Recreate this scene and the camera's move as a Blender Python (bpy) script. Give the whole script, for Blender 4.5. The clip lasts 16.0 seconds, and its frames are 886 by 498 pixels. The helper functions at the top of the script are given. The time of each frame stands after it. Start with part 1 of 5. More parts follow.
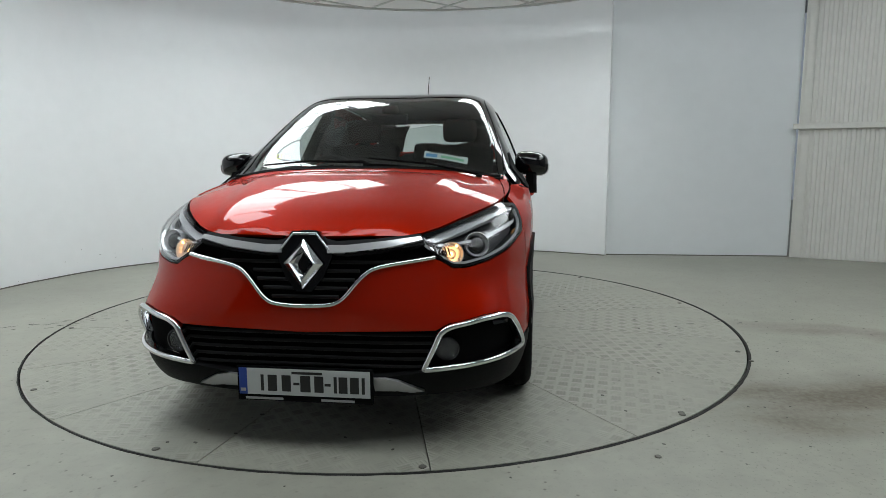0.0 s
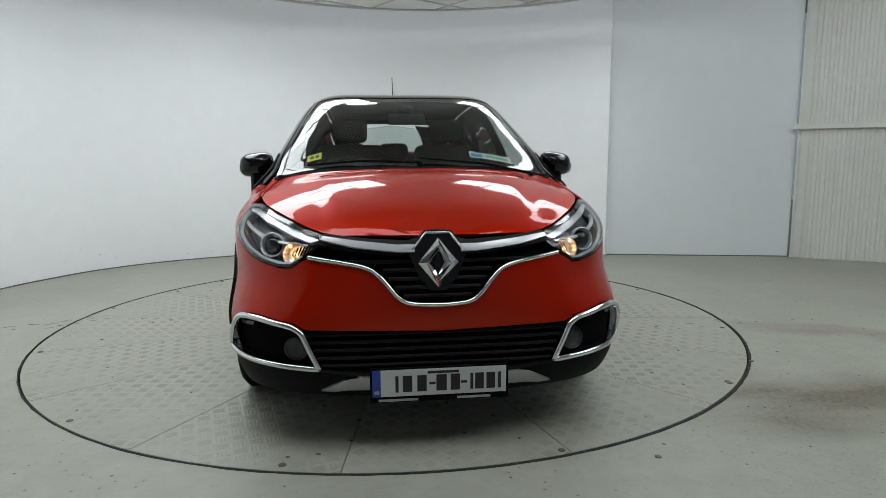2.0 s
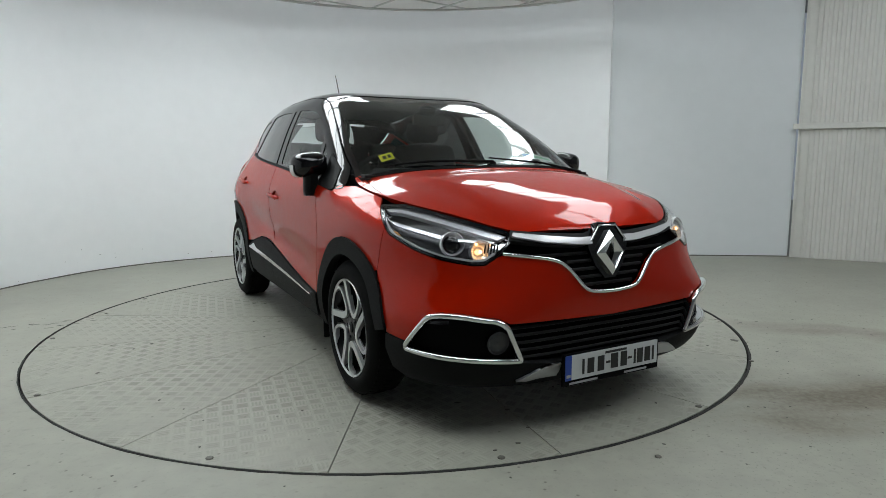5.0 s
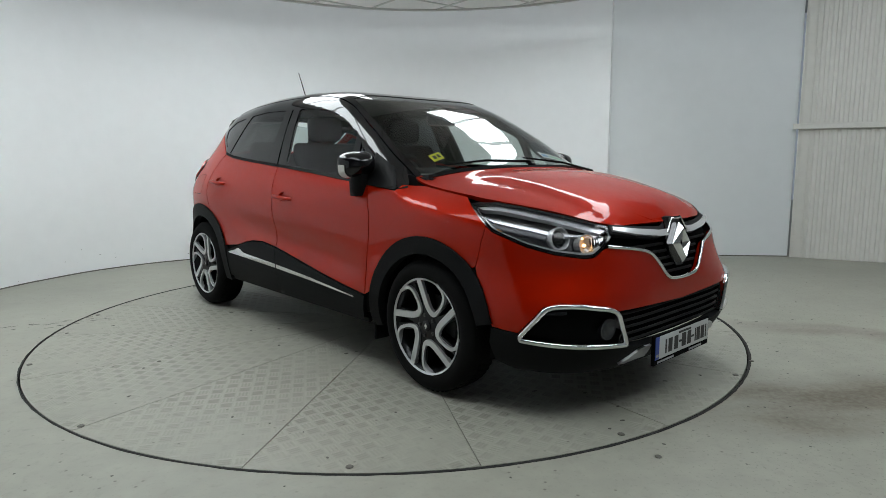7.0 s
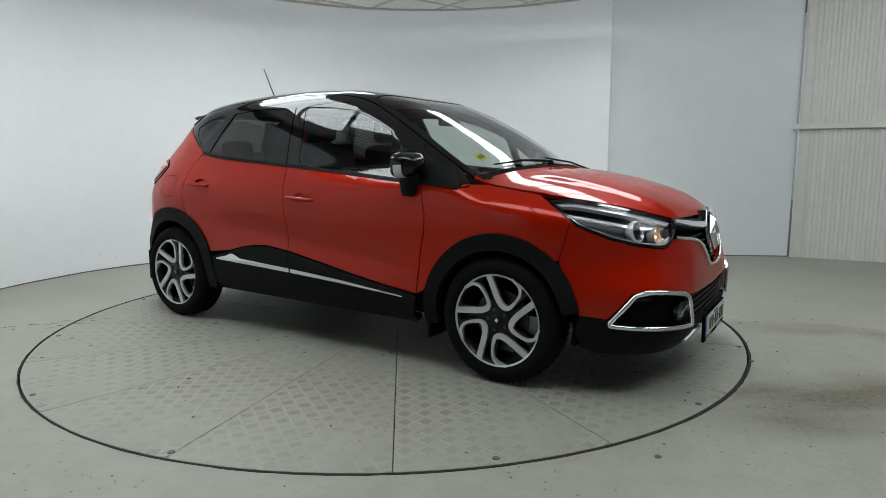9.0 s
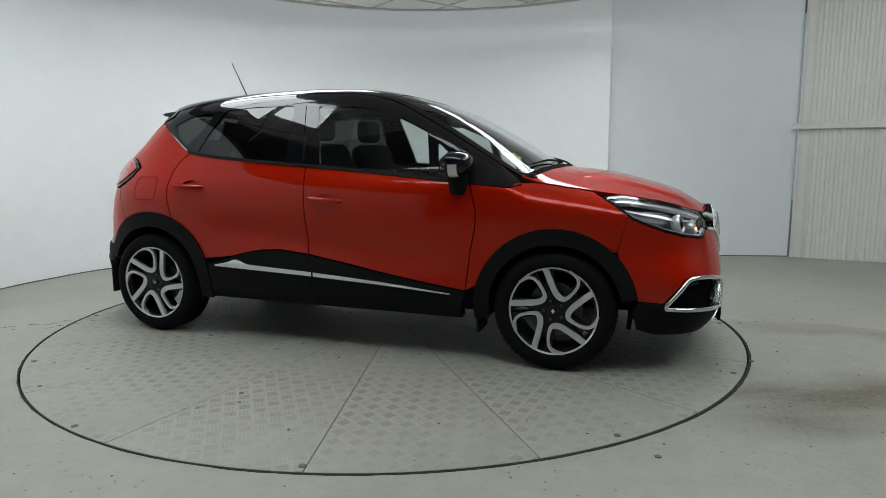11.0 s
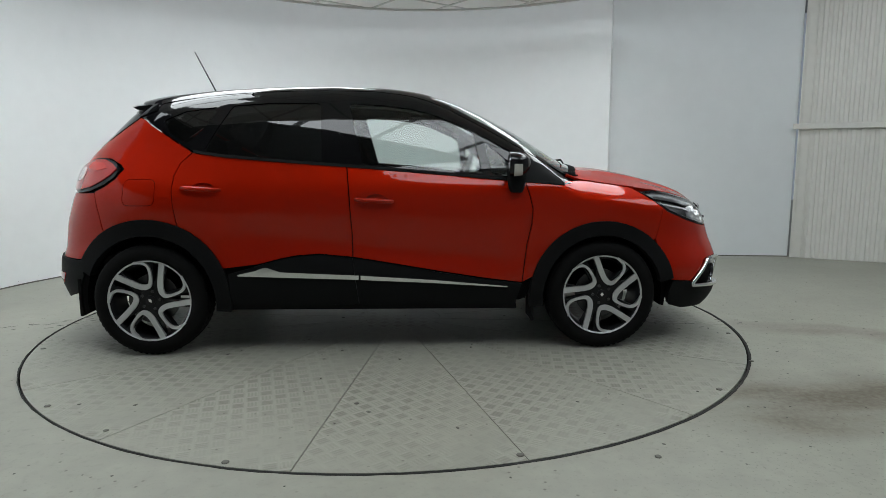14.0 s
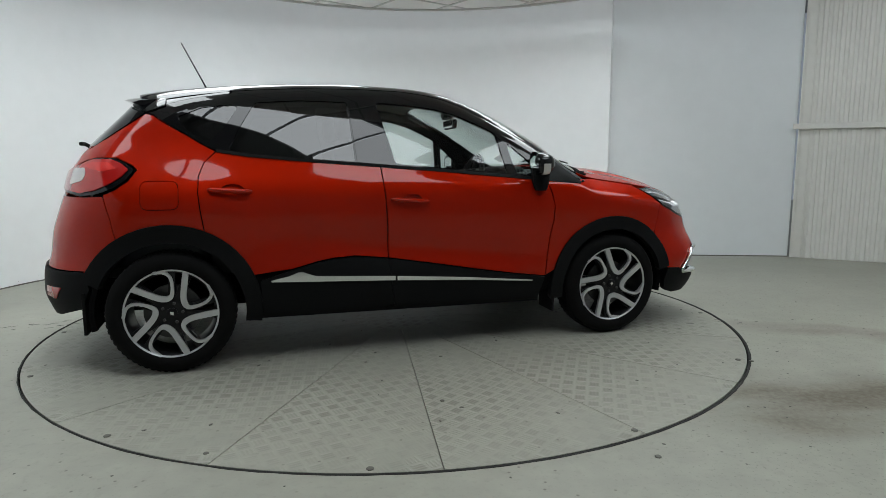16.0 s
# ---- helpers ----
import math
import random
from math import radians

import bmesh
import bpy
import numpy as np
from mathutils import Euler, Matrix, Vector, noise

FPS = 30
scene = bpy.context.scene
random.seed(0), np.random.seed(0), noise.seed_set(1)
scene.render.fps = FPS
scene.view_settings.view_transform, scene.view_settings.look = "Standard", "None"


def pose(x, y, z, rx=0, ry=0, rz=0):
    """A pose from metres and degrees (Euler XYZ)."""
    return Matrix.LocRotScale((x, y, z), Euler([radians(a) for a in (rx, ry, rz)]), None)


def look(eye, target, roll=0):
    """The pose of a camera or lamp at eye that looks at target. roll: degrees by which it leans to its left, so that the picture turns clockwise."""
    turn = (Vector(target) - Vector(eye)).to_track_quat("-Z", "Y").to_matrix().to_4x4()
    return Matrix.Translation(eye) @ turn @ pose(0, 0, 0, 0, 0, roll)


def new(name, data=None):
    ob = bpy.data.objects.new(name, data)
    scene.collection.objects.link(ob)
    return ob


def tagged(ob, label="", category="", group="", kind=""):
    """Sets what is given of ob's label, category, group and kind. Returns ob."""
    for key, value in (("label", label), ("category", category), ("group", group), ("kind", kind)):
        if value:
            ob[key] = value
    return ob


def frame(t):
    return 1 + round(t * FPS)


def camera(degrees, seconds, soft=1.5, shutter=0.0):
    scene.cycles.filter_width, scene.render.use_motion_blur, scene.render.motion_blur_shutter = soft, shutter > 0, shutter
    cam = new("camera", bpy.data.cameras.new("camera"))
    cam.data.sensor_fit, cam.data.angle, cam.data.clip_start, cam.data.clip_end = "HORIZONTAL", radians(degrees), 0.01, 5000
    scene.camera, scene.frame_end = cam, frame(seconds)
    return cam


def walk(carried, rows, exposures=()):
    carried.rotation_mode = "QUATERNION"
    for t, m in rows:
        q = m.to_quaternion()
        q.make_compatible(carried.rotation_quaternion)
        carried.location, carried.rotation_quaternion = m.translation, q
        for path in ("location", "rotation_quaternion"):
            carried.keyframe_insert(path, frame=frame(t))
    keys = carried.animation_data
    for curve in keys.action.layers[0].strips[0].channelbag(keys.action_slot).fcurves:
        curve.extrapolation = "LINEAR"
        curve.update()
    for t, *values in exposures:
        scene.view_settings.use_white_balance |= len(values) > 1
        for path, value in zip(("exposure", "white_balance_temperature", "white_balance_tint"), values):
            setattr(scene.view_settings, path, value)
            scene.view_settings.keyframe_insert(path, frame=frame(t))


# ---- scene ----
# ---------------- camera ----------------
EYE = Vector((0.0, -4.368, 1.112))
YAW, PITCH = radians(-4.24), radians(-8.11)
AHEAD = Vector((-math.sin(YAW) * math.cos(PITCH), math.cos(YAW) * math.cos(PITCH), math.sin(PITCH)))
cam = camera(70.6, 16.0, soft=0.7)
walk(cam, [(0.0, look(EYE, EYE + AHEAD, -0.24)), (16.0, look(EYE, EYE + AHEAD, -0.24))])

# ---------------- light ----------------
world = bpy.data.worlds.new("hall_daylight")
scene.world = world
world.use_nodes = True
bg = world.node_tree.nodes["Background"]
bg.inputs[0].default_value, bg.inputs[1].default_value = (0.75, 0.85, 1.0, 1), 0.25
scene.view_settings.exposure = 0.0
RING = 7.8
ROOF_AND_FILL = 4.6

# ---------------- materials ----------------


def material(name, colour, rough=0.5, metal=0.0, coat=0.0, vary=0.0, scale=6.0, bump=0.0, bump_scale=60.0, spec=0.5, island=0.0):
    """A principled surface with large and small variation of colour and a fine relief."""
    m = bpy.data.materials.new(name)
    m.use_nodes = True
    nt = m.node_tree
    b = nt.nodes["Principled BSDF"]
    b.inputs["Base Color"].default_value = (*colour, 1)
    b.inputs["Roughness"].default_value = rough
    b.inputs["Metallic"].default_value = metal
    b.inputs["Coat Weight"].default_value = coat
    b.inputs["Coat Roughness"].default_value = 0.02
    b.inputs["Specular IOR Level"].default_value = spec
    tc = nt.nodes.new("ShaderNodeTexCoord")
    if vary > 0:
        n1, n2 = nt.nodes.new("ShaderNodeTexNoise"), nt.nodes.new("ShaderNodeTexNoise")
        for n, s, d in ((n1, scale, 4), (n2, scale * 9, 6)):
            n.inputs["Scale"].default_value, n.inputs["Detail"].default_value = s, d
            nt.links.new(tc.outputs["Object"], n.inputs["Vector"])
        add = nt.nodes.new("ShaderNodeMath")
        add.operation = "ADD"
        nt.links.new(n1.outputs[0], add.inputs[0])
        nt.links.new(n2.outputs[0], add.inputs[1])
        ramp = nt.nodes.new("ShaderNodeMapRange")
        ramp.inputs[1].default_value, ramp.inputs[2].default_value = 0.6, 1.4
        ramp.inputs[3].default_value, ramp.inputs[4].default_value = 1 - vary, 1 + vary
        nt.links.new(add.outputs[0], ramp.inputs[0])
        mul = nt.nodes.new("ShaderNodeMix")
        mul.data_type, mul.blend_type = "RGBA", "MULTIPLY"
        mul.inputs[0].default_value = 1
        mul.inputs[6].default_value = (*colour, 1)
        nt.links.new(ramp.outputs[0], mul.inputs[7])
        nt.links.new(mul.outputs[2], b.inputs["Base Color"])
        rr = nt.nodes.new("ShaderNodeMapRange")
        rr.inputs[3].default_value, rr.inputs[4].default_value = max(0, rough - 0.06), min(1, rough + 0.08)
        nt.links.new(n2.outputs[0], rr.inputs[0])
        nt.links.new(rr.outputs[0], b.inputs["Roughness"])
    if bump > 0:
        n3 = nt.nodes.new("ShaderNodeTexNoise")
        n3.inputs["Scale"].default_value, n3.inputs["Detail"].default_value = bump_scale, 4
        nt.links.new(tc.outputs["Object"], n3.inputs["Vector"])
        bp = nt.nodes.new("ShaderNodeBump")
        bp.inputs["Strength"].default_value, bp.inputs["Distance"].default_value = bump, 0.002
        nt.links.new(n3.outputs[0], bp.inputs["Height"])
        nt.links.new(bp.outputs[0], b.inputs["Normal"])
    return m


def glowing(name, colour, strength):
    m = bpy.data.materials.new(name)
    m.use_nodes = True
    nt = m.node_tree
    b = nt.nodes["Principled BSDF"]
    b.inputs["Base Color"].default_value = (*colour, 1)
    b.inputs["Emission Color"].default_value = (*colour, 1)
    b.inputs["Emission Strength"].default_value = strength
    return m


def glazing(name, tint, low=0.045):
    """Thin car glass: a clear tinted sheet whose mirror gloss rises towards grazing view, alike from both sides."""
    m = bpy.data.materials.new(name)
    m.use_nodes = True
    nt = m.node_tree
    nt.nodes.remove(nt.nodes["Principled BSDF"])
    out = nt.nodes["Material Output"]
    t, g, mix, lw, po, mr = (nt.nodes.new("ShaderNode" + k) for k in ("BsdfTransparent", "BsdfGlossy", "MixShader", "LayerWeight", "Math", "MapRange"))
    t.inputs[0].default_value = (*tint, 1)
    g.inputs[0].default_value, g.inputs["Roughness"].default_value = (1, 1, 1, 1), 0.0
    lw.inputs[0].default_value = 0.5
    po.operation = "POWER"
    po.inputs[1].default_value = 5.0
    mr.inputs[3].default_value, mr.inputs[4].default_value = low, 1.0
    nt.links.new(lw.outputs["Facing"], po.inputs[0])
    nt.links.new(po.outputs[0], mr.inputs[0])
    nt.links.new(mr.outputs[0], mix.inputs[0])
    nt.links.new(t.outputs[0], mix.inputs[1])
    nt.links.new(g.outputs[0], mix.inputs[2])
    nt.links.new(mix.outputs[0], out.inputs[0])
    return m


PAINT = material("orange_red_metallic_paint", (0.385, 0.0108, 0.0008), 0.44, 0.40, 0.66, 0.03, 3.0, spec=0.0)
BLACK_GLOSS = material("black_gloss_paint", (0.004, 0.004, 0.005), 0.3, 0, 1.0, spec=0.0)
PLASTIC = material("dark_grained_plastic", (0.0052, 0.0056, 0.0060), 0.6, 0, 0, 0.10, 8, 0.25, 400, spec=0.12)
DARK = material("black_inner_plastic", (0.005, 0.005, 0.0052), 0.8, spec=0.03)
CHROME = material("bright_chrome", (0.78, 0.79, 0.80), 0.12, 1.0, 0, 0.02, 10)
SATIN = material("satin_silver_plastic", (0.50, 0.51, 0.52), 0.34, 0.75, 0, 0.04, 10)
RUBBER = material("tyre_rubber", (0.006, 0.006, 0.006), 0.8, 0, 0, 0.15, 14, 0.2, 200, spec=0.1)
ALLOY = material("machined_alloy", (0.60, 0.61, 0.62), 0.32, 0.70, 0, 0.03, 20)
RIM_BLACK = material("black_alloy_paint", (0.006, 0.006, 0.007), 0.34, 0, 0.15, spec=0.2)
BRAKE = material("brake_steel", (0.07, 0.07, 0.07), 0.4, 0.9, 0, 0.15, 20)
CLOTH = material("dark_seat_cloth", (0.010, 0.010, 0.011), 0.9, 0, 0, 0.15, 20, 0.3, 300, spec=0.1)
TRIM = material("dashboard_plastic", (0.014, 0.014, 0.015), 0.6, 0, 0, 0.1, 12, spec=0.15)
GLASS = glazing("clear_car_glass", (0.74, 0.80, 0.78), 0.05)
PRIVACY = glazing("privacy_glass", (0.06, 0.066, 0.066), 0.06)
LENS = glazing("lamp_lens", (0.95, 0.96, 0.97), 0.022)
RED_LENS = material("red_tail_lens", (0.42, 0.008, 0.006), 0.12, 0, 1.0)
RED_CORE = material("bright_red_reflector", (0.75, 0.02, 0.012), 0.25, 0.3, 1.0)
CLEAR_LENS = material("clear_tail_lens", (0.62, 0.60, 0.58), 0.15, 0.3, 1.0)
BULB = glowing("warm_sidelight", (1.0, 0.50, 0.18), 6.0)
PLATE_WHITE = material("reflective_plate_white", (0.52, 0.54, 0.54), 0.4, 0, 0, 0.02, 30)
PLATE_BLUE = material("plate_blue_band", (0.012, 0.05, 0.30), 0.4)
INK = material("black_ink", (0.012, 0.012, 0.012), 0.5)
WHITE_INK = material("white_ink", (0.32, 0.32, 0.32), 0.5)
YELLOW = material("yellow_sticker", (0.75, 0.68, 0.02), 0.5)
PAPER = material("white_paper_disc", (0.72, 0.75, 0.74), 0.6)
GREEN_INK = material("green_print", (0.25, 0.55, 0.35), 0.6)
BLUE_INK = material("blue_print", (0.10, 0.32, 0.62), 0.6)
SILVER = material("silvered_lamp_trim", (0.70, 0.71, 0.72), 0.22, 0.45, 0, 0.03, 20)
AMBER = material("amber_reflector", (0.62, 0.30, 0.10), 0.25, 0.3, 0.5)
FACET = material("bright_lamp_reflector", (0.80, 0.79, 0.77), 0.22, 0.55, 0, 0.06, 60)
LAMP_BACK = material("dark_lamp_housing", (0.085, 0.085, 0.09), 0.35, 0.2, 0, 0.1, 30)
FOG_BOWL = material("dim_fog_reflector", (0.05, 0.05, 0.055), 0.2, 0.8)
MIRROR = material("mirror_silver", (0.85, 0.86, 0.87), 0.02, 1.0)


def wall_paint():
    return material("white_wall_paint", (0.86, 0.88, 0.885), 0.55, 0, 0, 0.025, 0.8, 0.08, 120)


WALL = wall_paint()
PANEL = material("white_boarded_panel", (0.74, 0.77, 0.78), 0.55, 0, 0, 0.03, 0.7, 0.08, 120)
RIBBED = material("cream_ribbed_sheet", (0.68, 0.675, 0.63), 0.5, 0, 0, 0.06, 1.2, 0.08, 80)
TILE = material("white_ceiling_tile", (0.88, 0.89, 0.88), 0.85, 0, 0, 0.03, 5, 0.4, 260)
TBAR = material("ceiling_grid_bar", (0.62, 0.63, 0.62), 0.5)
STEEL = material("dark_roof_steel", (0.015, 0.015, 0.016), 0.8, spec=0.1)
HALL = material("grey_hall_cladding", (0.27, 0.275, 0.28), 0.8, 0, 0, 0.15, 0.6, spec=0.1)
SKY_AND_FILL = glowing("rooflight_and_fill_sheet", (0.90, 0.96, 1.0), ROOF_AND_FILL)
PANEL_LIGHT = glowing("white_light_panel", (0.905, 0.975, 1.0), RING)
JOINT = material("dark_wall_foot", (0.13, 0.125, 0.11), 0.9, 0, 0, 0.5, 3.0)
SCUFF = material("grey_scuff_marks", (0.42, 0.42, 0.41), 0.8)
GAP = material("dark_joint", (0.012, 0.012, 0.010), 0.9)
BOLT = material("worn_bolt_steel", (0.12, 0.115, 0.10), 0.5, 0.6)


def floor_material(name, chequer, stains):
    """Worn grey floor paint: soft patches, specks, brown stains, and a chequer relief on plate."""
    m = material(name, (0.285, 0.285, 0.238), 0.50, 0, 0, 0.15, 0.9)
    nt = m.node_tree
    b = nt.nodes["Principled BSDF"]
    tc = nt.nodes.new("ShaderNodeTexCoord")
    src = b.inputs["Base Color"].links[0].from_socket

    def blend(fac, colour):
        nonlocal src
        mix = nt.nodes.new("ShaderNodeMix")
        mix.data_type = "RGBA"
        nt.links.new(fac, mix.inputs[0])
        nt.links.new(src, mix.inputs[6])
        mix.inputs[7].default_value = (*colour, 1)
        src = mix.outputs[2]

    def ramp(sock, a, z, lo, hi):
        r = nt.nodes.new("ShaderNodeMapRange")
        r.inputs[1].default_value, r.inputs[2].default_value = a, z
        r.inputs[3].default_value, r.inputs[4].default_value = lo, hi
        nt.links.new(sock, r.inputs[0])
        return r.outputs[0]

    def mathop(op, a, c):
        n = nt.nodes.new("ShaderNodeMath")
        n.operation = op
        for i, v in enumerate((a, c)):
            if isinstance(v, (int, float)):
                n.inputs[i].default_value = v
            else:
                nt.links.new(v, n.inputs[i])
        return n.outputs[0]

    def noise_at(scale, detail=4, stretch=None):
        n = nt.nodes.new("ShaderNodeTexNoise")
        n.inputs["Scale"].default_value, n.inputs["Detail"].default_value = scale, detail
        if stretch:
            mp = nt.nodes.new("ShaderNodeMapping")
            mp.inputs["Scale"].default_value = stretch
            nt.links.new(tc.outputs["Object"], mp.inputs[0])
            nt.links.new(mp.outputs[0], n.inputs["Vector"])
        else:
            nt.links.new(tc.outputs["Object"], n.inputs["Vector"])
        return n.outputs[0]

    blend(ramp(noise_at(2.2, 6), 0.56, 0.74, 0, 0.30), (0.24, 0.24, 0.205))
    # small dark specks
    v = nt.nodes.new("ShaderNodeTexVoronoi")
    v.voronoi_dimensions = "2D"
    v.inputs["Scale"].default_value = 7.5
    nt.links.new(tc.outputs["Object"], v.inputs["Vector"])
    speck = ramp(v.outputs["Distance"], 0.022, 0.055, 1, 0)
    speck = mathop("MULTIPLY", speck, ramp(noise_at(1.9, 2), 0.47, 0.54, 0, 0.75))
    blend(speck, (0.10, 0.09, 0.07))
    blend(ramp(noise_at(26, 6), 0.55, 0.75, 0, 0.28), (0.17, 0.168, 0.135))
    if stains:
        sep = nt.nodes.new("ShaderNodeSeparateXYZ")
        nt.links.new(tc.outputs["Object"], sep.inputs[0])
        # two brown tyre-worn drifts that run out from the edge of the table, ragged at their sides
        wob = ramp(noise_at(1.3, 5), 0.3, 0.7, -0.16, 0.16)

        def drift(slope, at, half, x0, x1, most):
            line = mathop("SUBTRACT", mathop("SUBTRACT", sep.outputs[1], mathop("MULTIPLY", sep.outputs[0], slope)), at)
            off = mathop("ABSOLUTE", mathop("ADD", line, wob), 0)
            across = ramp(off, half * 0.25, half, 1, 0)
            along = ramp(sep.outputs[0], x0, x1, 0, 1)
            patch = mathop("MULTIPLY", ramp(noise_at(3.2, 7, (0.5, 1.6, 1)), 0.30, 0.62, 0.35, 1), ramp(noise_at(38, 6), 0.35, 0.6, 0.7, 1))
            return mathop("MULTIPLY", mathop("MULTIPLY", across, along), mathop("MULTIPLY", patch, most))

        blend(drift(-0.55, 0.91, 0.26, 2.15, 2.5, 0.75), (0.125, 0.098, 0.070))
        blend(drift(-0.06, -1.58, 0.46, 1.15, 1.75, 0.95), (0.105, 0.084, 0.056))
        grit = ramp(noise_at(70, 5), 0.60, 0.70, 0, 0.55)
        blend(mathop("MULTIPLY", grit, ramp(sep.outputs[0], 0.6, 1.6, 0.25, 1)), (0.09, 0.08, 0.06))
    if chequer:
        # five-bar relief: short lozenges in squares laid in turn along and across
        cell = 0.064

        def lozenges(flip):
            mp = nt.nodes.new("ShaderNodeMapping")
            mp.inputs["Rotation"].default_value = (0, 0, radians(45))
            mp.inputs["Scale"].default_value = (1 / cell, 1 / cell, 1)
            nt.links.new(tc.outputs["Object"], mp.inputs[0])
            s = nt.nodes.new("ShaderNodeSeparateXYZ")
            nt.links.new(mp.outputs[0], s.inputs[0])
            a, c = (s.outputs[1], s.outputs[0]) if flip else (s.outputs[0], s.outputs[1])
            bar = mathop("ABSOLUTE", mathop("SUBTRACT", mathop("FRACT", mathop("MULTIPLY", c, 4.0), 0), 0.5), 0)
            end = mathop("ABSOLUTE", mathop("SUBTRACT", mathop("FRACT", a, 0), 0.5), 0)
            return mathop("MULTIPLY", ramp(bar, 0.18, 0.30, 1, 0), ramp(end, 0.34, 0.42, 1, 0)), s

        one, s = lozenges(False)
        two, _ = lozenges(True)
        par = mathop("MODULO", mathop("ABSOLUTE", mathop("ADD", mathop("FLOOR", s.outputs[0], 0), mathop("FLOOR", s.outputs[1], 0)), 0), 2.0)
        pat = mathop("ADD", mathop("MULTIPLY", one, par), mathop("MULTIPLY", two, mathop("SUBTRACT", 1.0, par)))
        worn = ramp(noise_at(1.0, 6), 0.40, 0.62, 0.08, 1)
        grime = mathop("MULTIPLY", mathop("SUBTRACT", 1.0, pat), mathop("MULTIPLY", worn, 0.30))
        blend(grime, (0.155, 0.148, 0.115))
        # changing sheen of the bars as colour: every other square darker, raised lattice pale
        ca = mathop("ABSOLUTE", mathop("SUBTRACT", mathop("FRACT", s.outputs[0], 0), 0.5), 0)
        cb = mathop("ABSOLUTE", mathop("SUBTRACT", mathop("FRACT", s.outputs[1], 0), 0.5), 0)
        core = ramp(mathop("MAXIMUM", ca, cb), 0.30, 0.46, 1, 0)
        blend(mathop("MULTIPLY", mathop("MULTIPLY", par, core), mathop("MULTIPLY", worn, 0.50)), (0.135, 0.130, 0.102))
        blend(mathop("MULTIPLY", mathop("SUBTRACT", 1.0, core), mathop("MULTIPLY", worn, 0.40)), (0.40, 0.40, 0.35))
        blend(ramp(noise_at(1.3, 6), 0.60, 0.72, 0, 0.30), (0.17, 0.15, 0.11))
        bp = nt.nodes.new("ShaderNodeBump")
        bp.inputs["Strength"].default_value, bp.inputs["Distance"].default_value = 0.55, 0.003
        nt.links.new(mathop("MULTIPLY", pat, worn), bp.inputs["Height"])
        nt.links.new(bp.outputs[0], b.inputs["Normal"])
    nt.links.new(src, b.inputs["Base Color"])
    return m


FLOOR = floor_material("worn_grey_floor_paint", False, True)
PLATE_FLOOR = floor_material("painted_chequer_plate", True, False)

# ---------------- mesh helpers ----------------


def mesh_from(name, verts, faces, mat, parent=None, smooth=False, label=""):
    me = bpy.data.meshes.new(name)
    me.from_pydata([tuple(v) for v in verts], [], [tuple(f) for f in faces])
    me.materials.append(mat)
    if smooth:
        me.polygons.foreach_set("use_smooth", [True] * len(me.polygons))
    me.update()
    ob = new(name, me)
    ob.parent = parent
    if label:
        tagged(ob, label)
    return ob


def part(name, bm, mat, parent, label="", smooth=None):
    """Links a bmesh as one mesh object under a thing or a part. smooth: the angle in degrees below which edges shade smooth."""
    bmesh.ops.recalc_face_normals(bm, faces=bm.faces)
    if smooth:
        for f in bm.faces:
            f.smooth = True
        for e in bm.edges:
            if len(e.link_faces) == 2 and e.calc_face_angle(0) > radians(smooth):
                e.smooth = False
    me = bpy.data.meshes.new(name)
    bm.to_mesh(me)
    bm.free()
    me.materials.append(mat)
    ob = new(name, me)
    ob.parent = parent
    if label:
        tagged(ob, label)
    return ob


def box(bm, lo, hi, bevel=0.0, m=None, segments=2):
    lo, hi = Vector(lo), Vector(hi)
    r = bmesh.ops.create_cube(bm, size=1.0, matrix=Matrix.Translation((lo + hi) / 2) @ Matrix.Diagonal((*(hi - lo), 1)))
    vs = r["verts"]
    if bevel:
        es = list({e for v in vs for e in v.link_edges})
        r2 = bmesh.ops.bevel(bm, geom=es, offset=bevel, segments=segments, affect="EDGES", profile=0.5)
        vs = list({v for f in r2["faces"] for v in f.verts} | {v for v in vs if v.is_valid})
    if m is not None:
        bmesh.ops.transform(bm, matrix=m, verts=vs)
    return vs


def lathe(bm, profile, steps=48, m=Matrix.Identity(4), closed=False):
    """Turns a profile of (radius, height) round the local z axis."""
    rings = []
    for r, h in profile:
        rings.append([bm.verts.new(m @ Vector((r * math.cos(2 * math.pi * i / steps), r * math.sin(2 * math.pi * i / steps), h))) for i in range(steps)])
    pairs = list(zip(rings, rings[1:])) + ([(rings[-1], rings[0])] if closed else [])
    for a, c in pairs:
        for i in range(steps):
            j = (i + 1) % steps
            bm.faces.new((a[i], a[j], c[j], c[i]))
    if not closed:
        for ring, (r, _) in ((rings[0], profile[0]), (rings[-1], profile[-1])):
            if r > 1e-4:
                bm.faces.new(ring)


def prism(bm, outline, h0, h1, m=Matrix.Identity(4)):
    """An outline in local xy, extruded along local z."""
    a = [bm.verts.new(m @ Vector((x, y, h0))) for x, y in outline]
    c = [bm.verts.new(m @ Vector((x, y, h1))) for x, y in outline]
    n = len(a)
    for i in range(n):
        bm.faces.new((a[i], a[(i + 1) % n], c[(i + 1) % n], c[i]))
    bm.faces.new(a)
    bm.faces.new(c)


